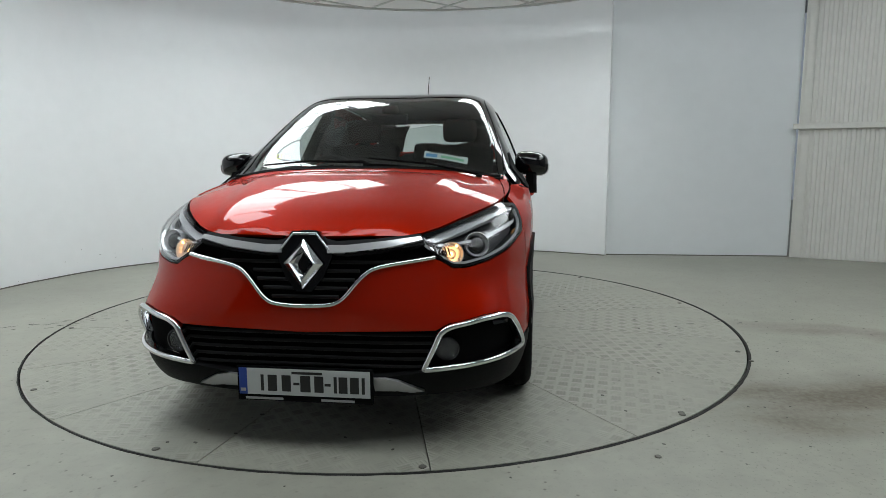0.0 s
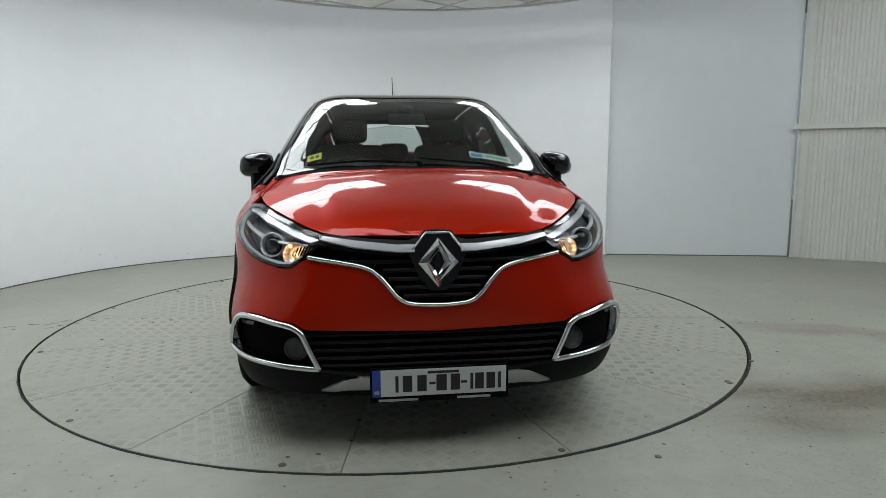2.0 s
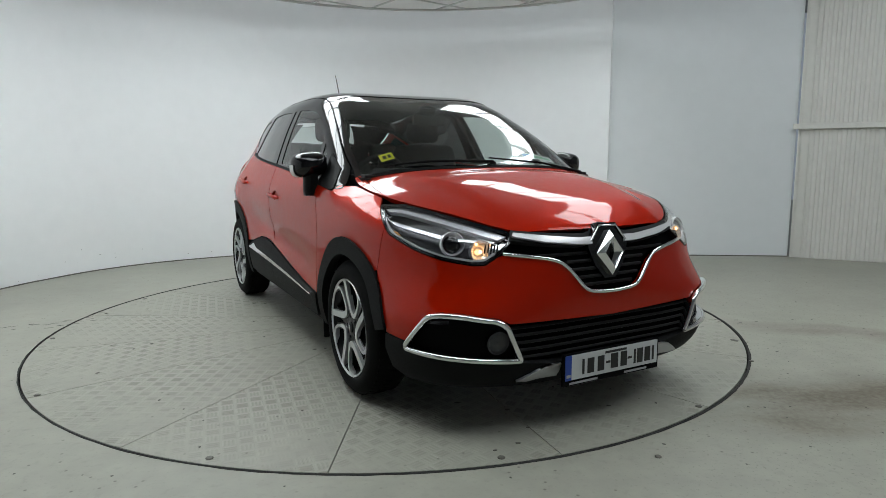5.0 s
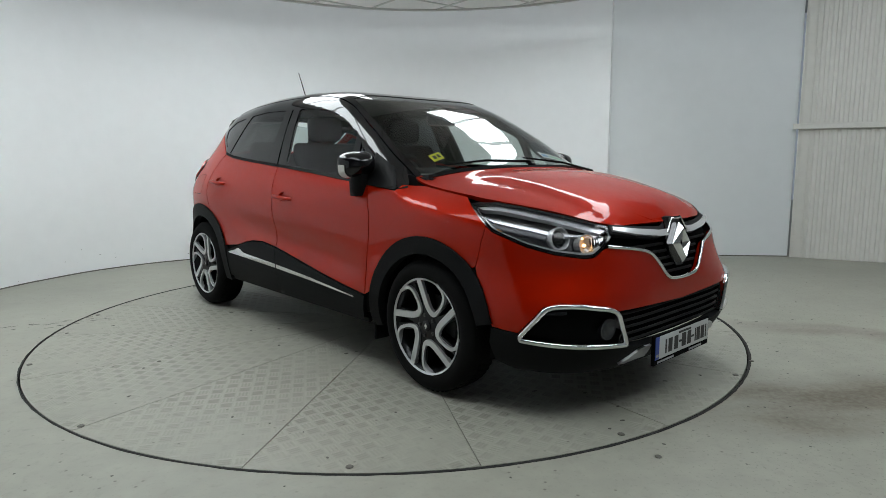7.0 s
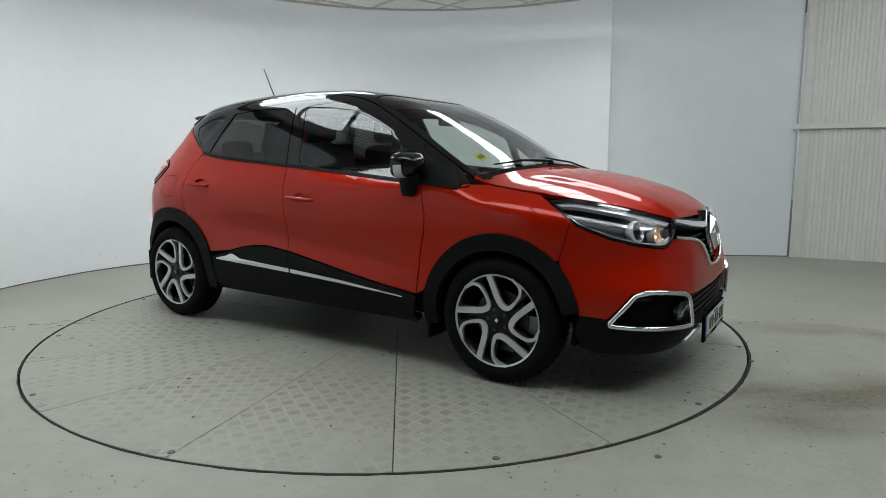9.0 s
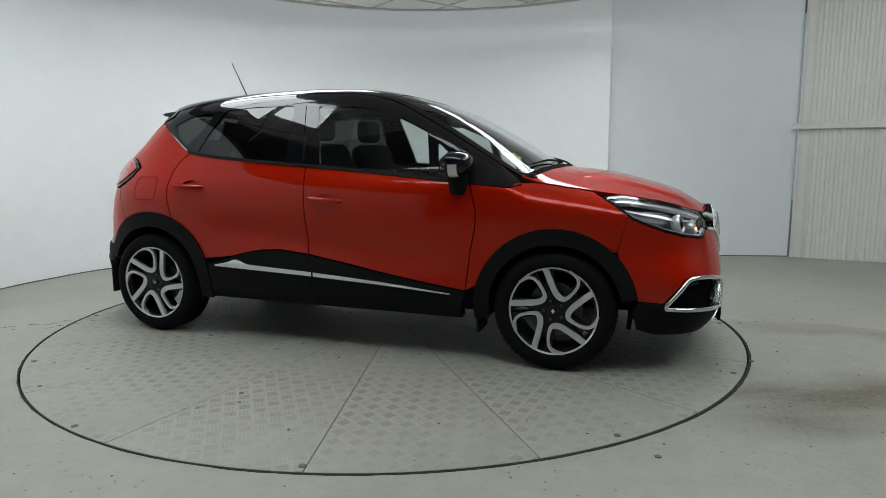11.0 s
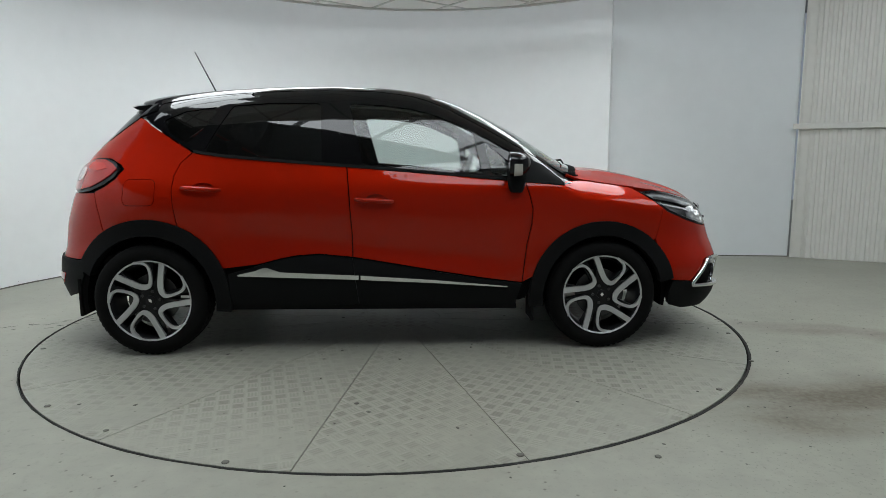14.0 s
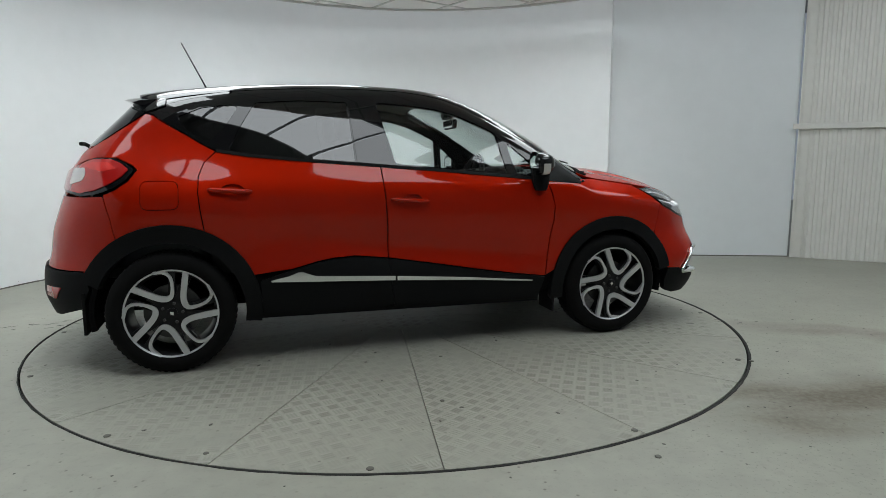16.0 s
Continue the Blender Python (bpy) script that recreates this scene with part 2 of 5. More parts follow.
def tube(bm, points, radius, steps=10):
    """A round bar along points, with tapering if radius is a list."""
    pts = [Vector(p) for p in points]
    rad = radius if isinstance(radius, (list, tuple)) else [radius] * len(pts)
    rings = []
    for i, p in enumerate(pts):
        d = (pts[min(i + 1, len(pts) - 1)] - pts[max(i - 1, 0)]).normalized()
        q = d.to_track_quat("Z", "Y")
        rings.append([bm.verts.new(p + q @ Vector((rad[i] * math.cos(2 * math.pi * k / steps), rad[i] * math.sin(2 * math.pi * k / steps), 0))) for k in range(steps)])
    for a, c in zip(rings, rings[1:]):
        for k in range(steps):
            bm.faces.new((a[k], a[(k + 1) % steps], c[(k + 1) % steps], c[k]))
    bm.faces.new(rings[0])
    bm.faces.new(rings[-1])


def spline(points, n=8, closed=False):
    """Points along a Catmull-Rom curve."""
    p = [Vector(q) for q in points]
    out, k = [], len(p)
    for i in range(k if closed else k - 1):
        if closed:
            a, b, c, d = p[(i - 1) % k], p[i], p[(i + 1) % k], p[(i + 2) % k]
        else:
            a, b, c, d = p[max(i - 1, 0)], p[i], p[i + 1], p[min(i + 2, k - 1)]
        for j in range(n):
            t = j / n
            out.append(0.5 * (2 * b + (c - a) * t + (2 * a - 5 * b + 4 * c - d) * t * t + (3 * b - a - 3 * c + d) * t ** 3))
    if not closed:
        out.append(p[-1])
    return out


# ---------------- the room ----------------


def ground():
    bm = bmesh.new()
    n = 96
    inner = [bm.verts.new((2.256 * math.cos(2 * math.pi * i / n), 2.256 * math.sin(2 * math.pi * i / n), 0)) for i in range(n)]
    outer = [bm.verts.new((16 * math.cos(2 * math.pi * i / n), 16 * math.sin(2 * math.pi * i / n), 0)) for i in range(n)]
    low = [bm.verts.new((2.256 * math.cos(2 * math.pi * i / n), 2.256 * math.sin(2 * math.pi * i / n), -0.12)) for i in range(n)]
    for i in range(n):
        j = (i + 1) % n
        bm.faces.new((inner[i], outer[i], outer[j], inner[j]))
        bm.faces.new((low[i], inner[i], inner[j], low[j]))
    fl = part("floor", bm, FLOOR, None)
    tagged(fl, "worn grey painted concrete floor with brown stains", "floor", kind="structure")
    # pit floor coloured near black, for the shade below the gap
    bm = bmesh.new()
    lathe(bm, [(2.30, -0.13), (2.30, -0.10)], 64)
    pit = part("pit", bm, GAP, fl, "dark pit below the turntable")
    # near-black strip, its colour standing for the shade in the open gap
    bm = bmesh.new()
    rng = random.Random(11)
    loops = []
    for i in range(220):
        a = 2 * math.pi * i / 220
        wide = 0.0055 + 0.0075 * max(0.0, math.cos(a + 0.75)) + rng.uniform(-0.0018, 0.0022)
        loops.append([bm.verts.new((r * math.cos(a), r * math.sin(a), z)) for r, z in ((2.2535, -0.05), (2.2535, 0.0022), (2.2545 + wide, 0.0022), (2.2545 + wide, -0.05))])
    for i, a in enumerate(loops):
        b = loops[(i + 1) % 220]
        for k in range(4):
            bm.faces.new((a[k], a[(k + 1) % 4], b[(k + 1) % 4], b[k]))
    part("rim", bm, GAP, fl, "near-black strip in place of the open gap round the turntable")
    # dark scuffs and loose grit on the paint
    bm = bmesh.new()
    for cx, cy, n, spread in ((-2.45, 0.02, 16, 0.20), (-2.3, 0.12, 8, 0.15), (2.3, -0.35, 8, 0.2)):
        for _ in range(n):
            x, y, w = cx + rng.gauss(0, spread), cy + rng.gauss(0, spread * 0.25), rng.uniform(0.006, 0.022)
            m = Matrix.Translation((x, y, 0.0006)) @ Matrix.Rotation(rng.gauss(0.35, 0.3), 4, "Z") @ Matrix.Diagonal((w * 1.8, w * 0.4, 0.0012, 1))
            bmesh.ops.create_icosphere(bm, subdivisions=1, radius=1, matrix=m)
    for _ in range(150):
        a, r = rng.uniform(-2.6, 0.3), rng.uniform(2.32, 4.2)
        w = rng.uniform(0.0025, 0.007)
        m = Matrix.Translation((r * math.cos(a), r * math.sin(a), 0.0006)) @ Matrix.Rotation(rng.random() * 3, 4, "Z") @ Matrix.Diagonal((w * 1.4, w, 0.0016, 1))
        bmesh.ops.create_icosphere(bm, subdivisions=1, radius=1, matrix=m)
    tagged(part("floor_grit", bm, BOLT, fl, "dark scuffs and scattered grit"), kind="stuff")
    return fl


def wall_run(name, pts, height, thick, mat, label, z0=0.0):
    """A wall with thickness along plan points; its face towards the room is on the right of the run."""
    bm = bmesh.new()
    rows = []
    for i, p in enumerate(pts):
        d = (Vector(pts[min(i + 1, len(pts) - 1)]) - Vector(pts[max(i - 1, 0)])).normalized()
        nrm = Vector((-d.y, d.x))
        q = Vector(p[:2]) + nrm * thick
        rows.append([bm.verts.new((p[0], p[1], z0)), bm.verts.new((p[0], p[1], height)), bm.verts.new((q.x, q.y, height)), bm.verts.new((q.x, q.y, z0))])
    for a, b in zip(rows, rows[1:]):
        for k in range(4):
            bm.faces.new((a[k], a[(k + 1) % 4], b[(k + 1) % 4], b[k]))
    bm.faces.new(rows[0])
    bm.faces.new(rows[-1])
    ob = part(name, bm, mat, None, smooth=35)
    return tagged(ob, label, "wall", kind="structure")


def room():
    ground()
    curve = [(v.x, v.y) for v in spline([(-4.6, -6.0, 0), (-4.2, -2.5, 0), (-3.78, 0.0, 0), (-3.48, 1.29, 0), (-3.30, 1.78, 0), (-3.04, 2.25, 0), (-2.55, 2.72, 0), (-1.75, 3.14, 0), (-0.9, 3.40, 0), (0.0, 3.48, 0), (0.9, 3.39, 0), (1.7, 3.10, 0), (2.06, 2.89, 0), (2.41, 2.68, 0)], 8)]
    wall = wall_run("wall_curved", curve, 3.4, 0.12, WALL, "smooth white curved studio wall, slightly scuffed near the floor")
    wall_run("wall_panel", [(2.43, 2.75), (4.45, 2.40)], 3.4, 0.10, PANEL, "plain white boarded wall beside the curved wall")
    def joint(name, run):
        pts = []
        for i, p in enumerate(run):
            d = (Vector(run[min(i + 1, len(run) - 1)]) - Vector(run[max(i - 1, 0)])).normalized()
            q = Vector(p) + Vector((d.y, -d.x)) * 0.006
            pts.append((q.x, q.y))
        wall_run(name, pts, 0.011, 0.004, JOINT, "thin dark strip between wall and floor")

    # faint scuffs low on the curved wall
    rng = random.Random(3)
    bm = bmesh.new()
    for _ in range(26):
        k = rng.randrange(20, 60)
        p, d = Vector(curve[k]), (Vector(curve[k + 1]) - Vector(curve[k])).normalized()
        q = p + d * rng.uniform(0, 0.15) + Vector((d.y, -d.x)) * 0.001
        w = rng.uniform(0.004, 0.012)
        m = Matrix.Translation((q.x, q.y, 0.03 + abs(rng.gauss(0, 0.09)))) @ Matrix.Rotation(math.atan2(d.y, d.x), 4, "Z") @ Matrix.Rotation(rng.uniform(-1, 1), 4, "Y") @ Matrix.Diagonal((w, 0.0008, w * 0.35, 1))
        bmesh.ops.create_icosphere(bm, subdivisions=1, radius=1, matrix=m)
    tagged(part("scuffs", bm, SCUFF, wall, "faint grey scuffs"), kind="stuff")
    joint("trim_curved", curve)
    joint("trim_panel", [(2.43, 2.75), (4.45, 2.40)])
    # ribbed sheet wall: real corrugation
    a, b = Vector((4.46, 2.37)), Vector((7.4, 0.55))
    d = (b - a).normalized()
    nrm = Vector((d.y, -d.x))
    pts, u, length = [], 0.0, (b - a).length
    pts.append(a)
    pts.append(a + d * 0.14)
    u = 0.15
    while u < length:
        for du, off in ((0.0, 0.0), (0.012, 0.011), (0.045, 0.011), (0.057, 0.0)):
            pts.append(a + d * (u + du) + nrm * off)
        u += 0.085
    wall_run("wall_ribbed", [(p.x, p.y) for p in pts], 3.4, 0.08, RIBBED, "cream ribbed metal sheet wall with a horizontal rail")
    rail = bmesh.new()
    ang = math.atan2(d.y, d.x)
    box(rail, (-0.06, -0.045, 1.43), (3.4, -0.012, 1.49), 0.004, Matrix.Translation((a.x, a.y, 0)) @ Matrix.Rotation(ang, 4, "Z"))
    tagged(part("wall_rail", rail, RIBBED, None), "cream painted horizontal steel rail across the ribbed sheet", "rail", kind="structure")
    post = bmesh.new()
    box(post, (-0.005, -0.022, 0), (0.018, -0.002, 3.4), 0.003, Matrix.Translation((a.x, a.y, 0)) @ Matrix.Rotation(ang, 4, "Z"))
    box(post, (0.105, -0.018, 0), (0.122, -0.002, 3.4), 0.003, Matrix.Translation((a.x, a.y, 0)) @ Matrix.Rotation(ang, 4, "Z"))
    tagged(part("trim", post, RIBBED, None), "cream metal corner trim of the ribbed wall", "trim", kind="structure")
    # hall behind the camera
    for nm, run in (("wall_hall_side", [(7.4, 0.55), (8.0, -6.0)]), ("wall_hall_far", [(8.0, -6.0), (7.8, -9.1), (-7.2, -9.1)]), ("wall_hall_left", [(-7.2, -9.1), (-4.6, -6.0)])):
        wall_run(nm, run, 5.6, 0.1, HALL, "dim grey cladding of the workshop hall")
    wall_run("wall_upper", [(-6.5, -8.0), (-6.5, 4.6), (8.6, 4.6), (8.6, -8.0)], 5.6, 0.1, HALL, "dim grey hall cladding above the studio wall", z0=3.2)


def raft():
    """Curved suspended ceiling over the back of the turntable, with tiles in a bar grid."""
    cx, cy, z, r = 0.22, 0.0, 2.72, 2.73
    front = -1.5
    M = Matrix.Translation((cx, cy, z))
    a0 = math.asin(front / r)
    rim = [(r * math.cos(a0 + (math.pi - 2 * a0) * i / 60), r * math.sin(a0 + (math.pi - 2 * a0) * i / 60)) for i in range(61)]
    bm = bmesh.new()
    prism(bm, rim, 0.012, 0.10, M)
    ce = part("ceiling", bm, TILE, None)
    tagged(ce, "suspended ceiling of white tiles with a curved edge above the turntable", "ceiling", kind="structure")
    bm = bmesh.new()
    prism(bm, [(x * 1.005, y * 1.005) for x, y in rim] + [(x * 0.995, y * 0.995) for x, y in reversed(rim)], -0.006, 0.11, M)
    part("edge_trim", bm, TBAR, ce, "grey metal edge trim")
    bm = bmesh.new()
    k = 0.6
    turn = Matrix.Rotation(radians(33), 4, "Z")
    for ax in (0, 1):
        d = (turn @ Vector((1, 0, 0) if ax else (0, 1, 0))).to_2d()
        n = Vector((-d.y, d.x))
        for i in range(-5, 6):
            p = n * (i * k + 0.12)
            if p.length >= r - 0.05:
                continue
            h = math.sqrt((r - 0.02) ** 2 - p.length_squared)
            lo, hi = -h, h
            cut = (front + 0.02 - p.y) / d.y
            if d.y > 0:
                lo = max(lo, cut)
            else:
                hi = min(hi, cut)
            if hi - lo < 0.05:
                continue
            q = M @ Matrix.Translation((p.x, p.y, 0)) @ Matrix.Rotation(math.atan2(d.y, d.x), 4, "Z")
            box(bm, (lo, -0.012, 0.003 + 0.001 * ax), (hi, 0.012, 0.014), 0, q)
    part("grid_bars", bm, TBAR, ce, "grey metal ceiling grid")
    bm = bmesh.new()
    for px, py in ((1.5, 1.5), (-1.5, 1.5), (1.5, -1.2), (-1.5, -1.2)):
        tube(bm, [(cx + px, cy + py, z + 0.1), (cx + px, cy + py, 5.4)], 0.006, 6)
    part("hanger", bm, STEEL, ce, "thin steel hangers")
    # ring of flat light panels
    n = 24
    for i in range(n):
        mid_a = 360 * (i + 0.5) / n
        if 80 < mid_a < 100 or 205 < mid_a < 325:
            continue
        r0, r1 = (1.50, 2.10) if 15 < mid_a < 80 else (1.30, 2.20) if 80 < mid_a < 120 else (1.45, 2.44) if 120 < mid_a < 190 else (1.66, 2.24)
        a0, a1 = 2 * math.pi * i / n + 0.012, 2 * math.pi * (i + 1) / n - 0.012
        arcs = [(ra * math.cos(a0 + (a1 - a0) * t), ra * math.sin(a0 + (a1 - a0) * t)) for ra, ts in ((r0, range(7)), (r1, range(6, -1, -1))) for t in [q / 6 for q in ts]]
        bm = bmesh.new()
        prism(bm, arcs, -0.004, 0.002, M)
        lamp = part("ceiling_light", bm, PANEL_LIGHT, None)
        tagged(lamp, "flat white light panel set in the tiled ceiling", "ceiling light", "ring of ceiling lights")
        bm = bmesh.new()
        mid = Vector((sum(p[0] for p in arcs) / 14, sum(p[1] for p in arcs) / 14))
        outer = [tuple(mid + (Vector(p) - mid) * 1.035) for p in arcs]
        va = [[bm.verts.new(M @ Vector((p[0], p[1], h))) for p in q] for q, h in ((arcs, -0.0045), (outer, -0.0045), (outer, 0.003))]
        for p, q in zip(va, va[1:]):
            for k in range(14):
                bm.faces.new((p[k], p[(k + 1) % 14], q[(k + 1) % 14], q[k]))
        part("frame", bm, STEEL, lamp, "thin dark frame")


def hall_roof():
    bm = bmesh.new()
    box(bm, (-7.4, -9.3, 5.45), (8.8, 4.8, 5.53))
    tagged(part("ceiling_hall", bm, HALL, None), "dim grey hall roof", "roof", kind="structure")
    # a strip of rooflights along the run of the ribbed wall, parted by purlins
    run = Matrix.Translation((-2.0, -2.15, 0)) @ Matrix.Rotation(radians(-31), 4, "Z")
    for k in range(6):
        bm = bmesh.new()
        box(bm, (-3.4 + 1.5 * k, -0.9, 5.40), (-2.02 + 1.5 * k, 0.9, 5.44), 0, run)
        tagged(part("rooflight", bm, SKY_AND_FILL, None), "bright translucent sheet out of view in the hall roof", "rooflight", "rooflights in the hall roof", kind="structure")
    # two more sheets, added unseen as fill for the right-hand walls
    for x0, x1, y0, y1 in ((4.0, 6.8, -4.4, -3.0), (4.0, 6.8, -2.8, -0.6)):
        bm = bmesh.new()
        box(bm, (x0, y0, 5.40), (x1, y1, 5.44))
        tagged(part("rooflight", bm, SKY_AND_FILL, None), "bright translucent sheet out of view in the hall roof", "rooflight", "rooflights in the hall roof", kind="structure")


room()
raft()
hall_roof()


# ---------------- the turntable ----------------
def turntable():
    tt = new("turntable")
    tagged(tt, "round turntable of painted chequer plate, worn and speckled", "turntable")
    first, seam = radians(14), radians(22.5)
    g = 0.0022
    plate = None
    steps = 10
    bm = bmesh.new()
    r0, r1 = 0.30, 2.2455
    for z in (0.0, -0.03):
        ring = []
        for r in (r0, r1):
            for i in range(steps + 1):
                da = g / r
                a = da + (seam - 2 * da) * i / steps
                ring.append(bm.verts.new((r * math.cos(a), r * math.sin(a), z)))
        for i in range(steps):
            bm.faces.new((ring[i], ring[steps + 1 + i], ring[steps + 2 + i], ring[i + 1]))
    vs = list(bm.verts)
    k = 2 * (steps + 1)
    edge = [*range(0, steps + 1), *range(2 * steps + 1, steps, -1)]
    for i in range(len(edge)):
        a, b = edge[i], edge[(i + 1) % len(edge)]
        bm.faces.new((vs[a], vs[b], vs[k + b], vs[k + a]))
    plate = part("plate", bm, PLATE_FLOOR, tt)
    data = plate.data
    plate.rotation_euler = (0, 0, first)
    for i in range(1, 16):
        p = new("plate", data)
        p.parent, p.rotation_euler = tt, (0, 0, first + i * seam)
    bm = bmesh.new()
    lathe(bm, [(0.2975, -0.03), (0.2975, 0.0)], 48)
    part("centre_plate", bm, PLATE_FLOOR, tt)
    # near-black disc below the plates, so the seams read as shaded
    bm = bmesh.new()
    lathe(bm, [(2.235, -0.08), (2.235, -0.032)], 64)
    part("seam_backing", bm, GAP, tt, "near-black disc below the plate seams")
    bm = bmesh.new()
    lathe(bm, [(0.015, -0.01), (0.015, 0.002), (0.012, 0.004), (0.0, 0.0045)], 14)
    b0 = part("bolt", bm, BOLT, tt)
    spots = [(2.215, 254.6), (2.215, 13.3), (2.215, 45.2)] + [(2.2, 254.6 + d) for d in (-30, 29, 62, 91, 151, 180, 213, 245, 278, 302)]
    spots += [(1.60, 264.6), (2.17, 237.4)]
    for i, (r, a) in enumerate(spots):
        b = b0 if i == 0 else new("bolt", b0.data)
        b.parent = tt
        b.location = (r * math.cos(radians(a)), r * math.sin(radians(a)), 0)
        if i >= len(spots) - 2:
            b.scale = (0.75, 0.75, 0.8)
    # small grit and paint chips
    rng = random.Random(5)
    bm = bmesh.new()
    for _ in range(60):
        r, a, s = 2.15 * math.sqrt(rng.random()), rng.random() * 6.283, rng.uniform(0.004, 0.009)
        m = Matrix.Translation((r * math.cos(a), r * math.sin(a), 0.0008)) @ Matrix.Rotation(rng.random() * 3, 4, "Z") @ Matrix.Diagonal((s * rng.uniform(1, 2), s, 0.0025, 1))
        bmesh.ops.create_icosphere(bm, subdivisions=1, radius=1, matrix=m)
    tagged(part("grit", bm, BOLT, tt, "scattered dark grit"), kind="stuff")
    return tt


TABLE = turntable()
for px, py in ((0.97, -2.21), (1.95, -1.16)):
    bm = bmesh.new()
    lathe(bm, [(0.013, -0.01), (0.013, 0.003), (0.010, 0.005), (0.0, 0.005)], 12, Matrix.Translation((px, py, 0)))
    tagged(part("floor_bolt", bm, BOLT, None), "worn steel bolt head in the painted floor", "bolt", "bolts round the turntable")


# ---------------- the car: body surface ----------------
# x forward from the middle of the wheelbase, y to the left, z up from the ground
def table(pairs, soft):
    """A smooth function through pairs of (place, value)."""
    xs, ys = np.array(pairs, float).T
    if xs[0] > xs[-1]:
        xs, ys = xs[::-1], ys[::-1]
    g = np.linspace(xs[0] - 3 * soft, xs[-1] + 3 * soft, 700)
    v = np.interp(g, xs, ys)
    lo, hi = (ys[1] - ys[0]) / (xs[1] - xs[0]), (ys[-1] - ys[-2]) / (xs[-1] - xs[-2])
    v = np.where(g < xs[0], ys[0] + (g - xs[0]) * lo, np.where(g > xs[-1], ys[-1] + (g - xs[-1]) * hi, v))
    k = np.arange(-3 * soft, 3 * soft + 1e-9, g[1] - g[0])
    w = np.exp(-0.5 * (k / soft) ** 2)
    pad = len(k) // 2
    vv = np.concatenate([v[0] + (np.arange(-pad, 0)) * (v[1] - v[0]), v, v[-1] + (np.arange(1, pad + 1)) * (v[-1] - v[-2])])
    sm = np.convolve(vv, w / w.sum(), "valid")[:len(g)]
    return lambda q: float(np.interp(q, g, sm))


HALF = table([(0.15, 0.80), (0.25, 0.835), (0.36, 0.862), (0.46, 0.870), (0.60, 0.862), (0.72, 0.866), (0.82, 0.872), (0.90, 0.868), (0.95, 0.857), (1.0, 0.838), (1.05, 0.813), (1.15, 0.774), (1.25, 0.732), (1.35, 0.684), (1.42, 0.645), (1.50, 0.600), (1.56, 0.565)], 0.045)
NOSE = table([(0.12, 1.93), (0.18, 2.04), (0.24, 2.11), (0.31, 2.145), (0.46, 2.150), (0.56, 2.150), (0.66, 2.135), (0.74, 2.11), (0.80, 2.085), (0.86, 2.03), (0.95, 1.88)], 0.025)
TAIL = table([(0.20, -1.90), (0.28, -1.975), (0.40, -2.02), (0.54, -2.01), (0.58, -1.985), (0.74, -1.96), (0.93, -1.89), (1.06, -1.86), (1.16, -1.79), (1.26, -1.69), (1.38, -1.57), (1.50, -1.47)], 0.02)
EDGE = table([(2.10, 0.795), (2.0, 0.832), (1.9, 0.872), (1.8, 0.898), (1.7, 0.917), (1.55, 0.939), (1.35, 0.966), (1.2, 0.988), (1.12, 1.005), (0.95, 1.105), (0.8, 1.193), (0.65, 1.280), (0.5, 1.360), (0.35, 1.440), (0.2, 1.488), (0.0, 1.515), (-0.3, 1.521), (-0.6, 1.516), (-0.9, 1.498), (-1.2, 1.460), (-1.45, 1.415), (-1.65, 1.38)], 0.035)
CREST = table([(2.13, 0.785), (2.08, 0.825), (2.0, 0.872), (1.9, 0.917), (1.8, 0.950), (1.6, 1.003), (1.4, 1.042), (1.26, 1.062), (1.16, 1.098), (0.994, 1.195), (0.805, 1.302), (0.618, 1.400), (0.435, 1.474), (0.254, 1.524), (0.075, 1.550), (-0.277, 1.566), (-0.62, 1.560), (-0.96, 1.543), (-1.3, 1.510), (-1.65, 1.465)], 0.04)
XF, XR, NF, NR = 1.15, -1.0, 3.1, 3.2


def _arc(n, a, b):
    t = np.linspace(0, math.pi / 2, 900)
    x, y = a * np.sin(t) ** (2 / n), b * np.cos(t) ** (2 / n)
    s = np.concatenate([[0], np.cumsum(np.hypot(np.diff(x), np.diff(y)))])
    return s, x / a, y / b


ARC_F, ARC_R, ARC_L = _arc(NF, 1.0, 0.87), _arc(NR, 1.0, 0.87), _arc(4.3, 1.0, 0.87)
RUN = np.linspace(0, 1, 900)
FX, FY = (np.interp(RUN, ARC_F[0] / ARC_F[0][-1], ARC_F[k]) for k in (1, 2))
LX, LY = (np.interp(RUN, ARC_L[0] / ARC_L[0][-1], ARC_L[k]) for k in (1, 2))
LEN_F = ARC_F[0][-1]
S_F, S_R = XF + LEN_F, XR - ARC_R[0][-1]


def smooth01(v):
    v = min(1.0, max(0.0, v))
    return v * v * (3 - 2 * v)


def halfwidth(x, z):
    w = HALF(z)
    w -= 0.022 * math.exp(-((z - 0.615 + 0.11 * x) / 0.085) ** 2) * smooth01((x + 1.0) / 0.5) * smooth01((0.95 - x) / 0.5)
    w += 0.014 * math.exp(-((z - 0.88) / 0.10) ** 2) * smooth01((-0.75 - x) / 0.45)
    f = smooth01((x - 0.85) / 0.35)
    amount, depth = 0.045 + 0.065 * f, 0.06 + 0.06 * f
    u = max(0.0, 1 - (EDGE(x) - z) / depth)
    if x < -0.6:
        w -= 0.05 * smooth01((-0.6 - x) / 0.9) * smooth01((z - 0.95) / 0.3)
    # the cabin draws in towards the windscreen
    w -= 0.036 * smooth01((x + 0.35) / 1.3) * smooth01((z - 0.955) / 0.13) * smooth01((1.26 - x) / 0.16)
    return w * (1 - amount * min(u, 1.5) ** 2)


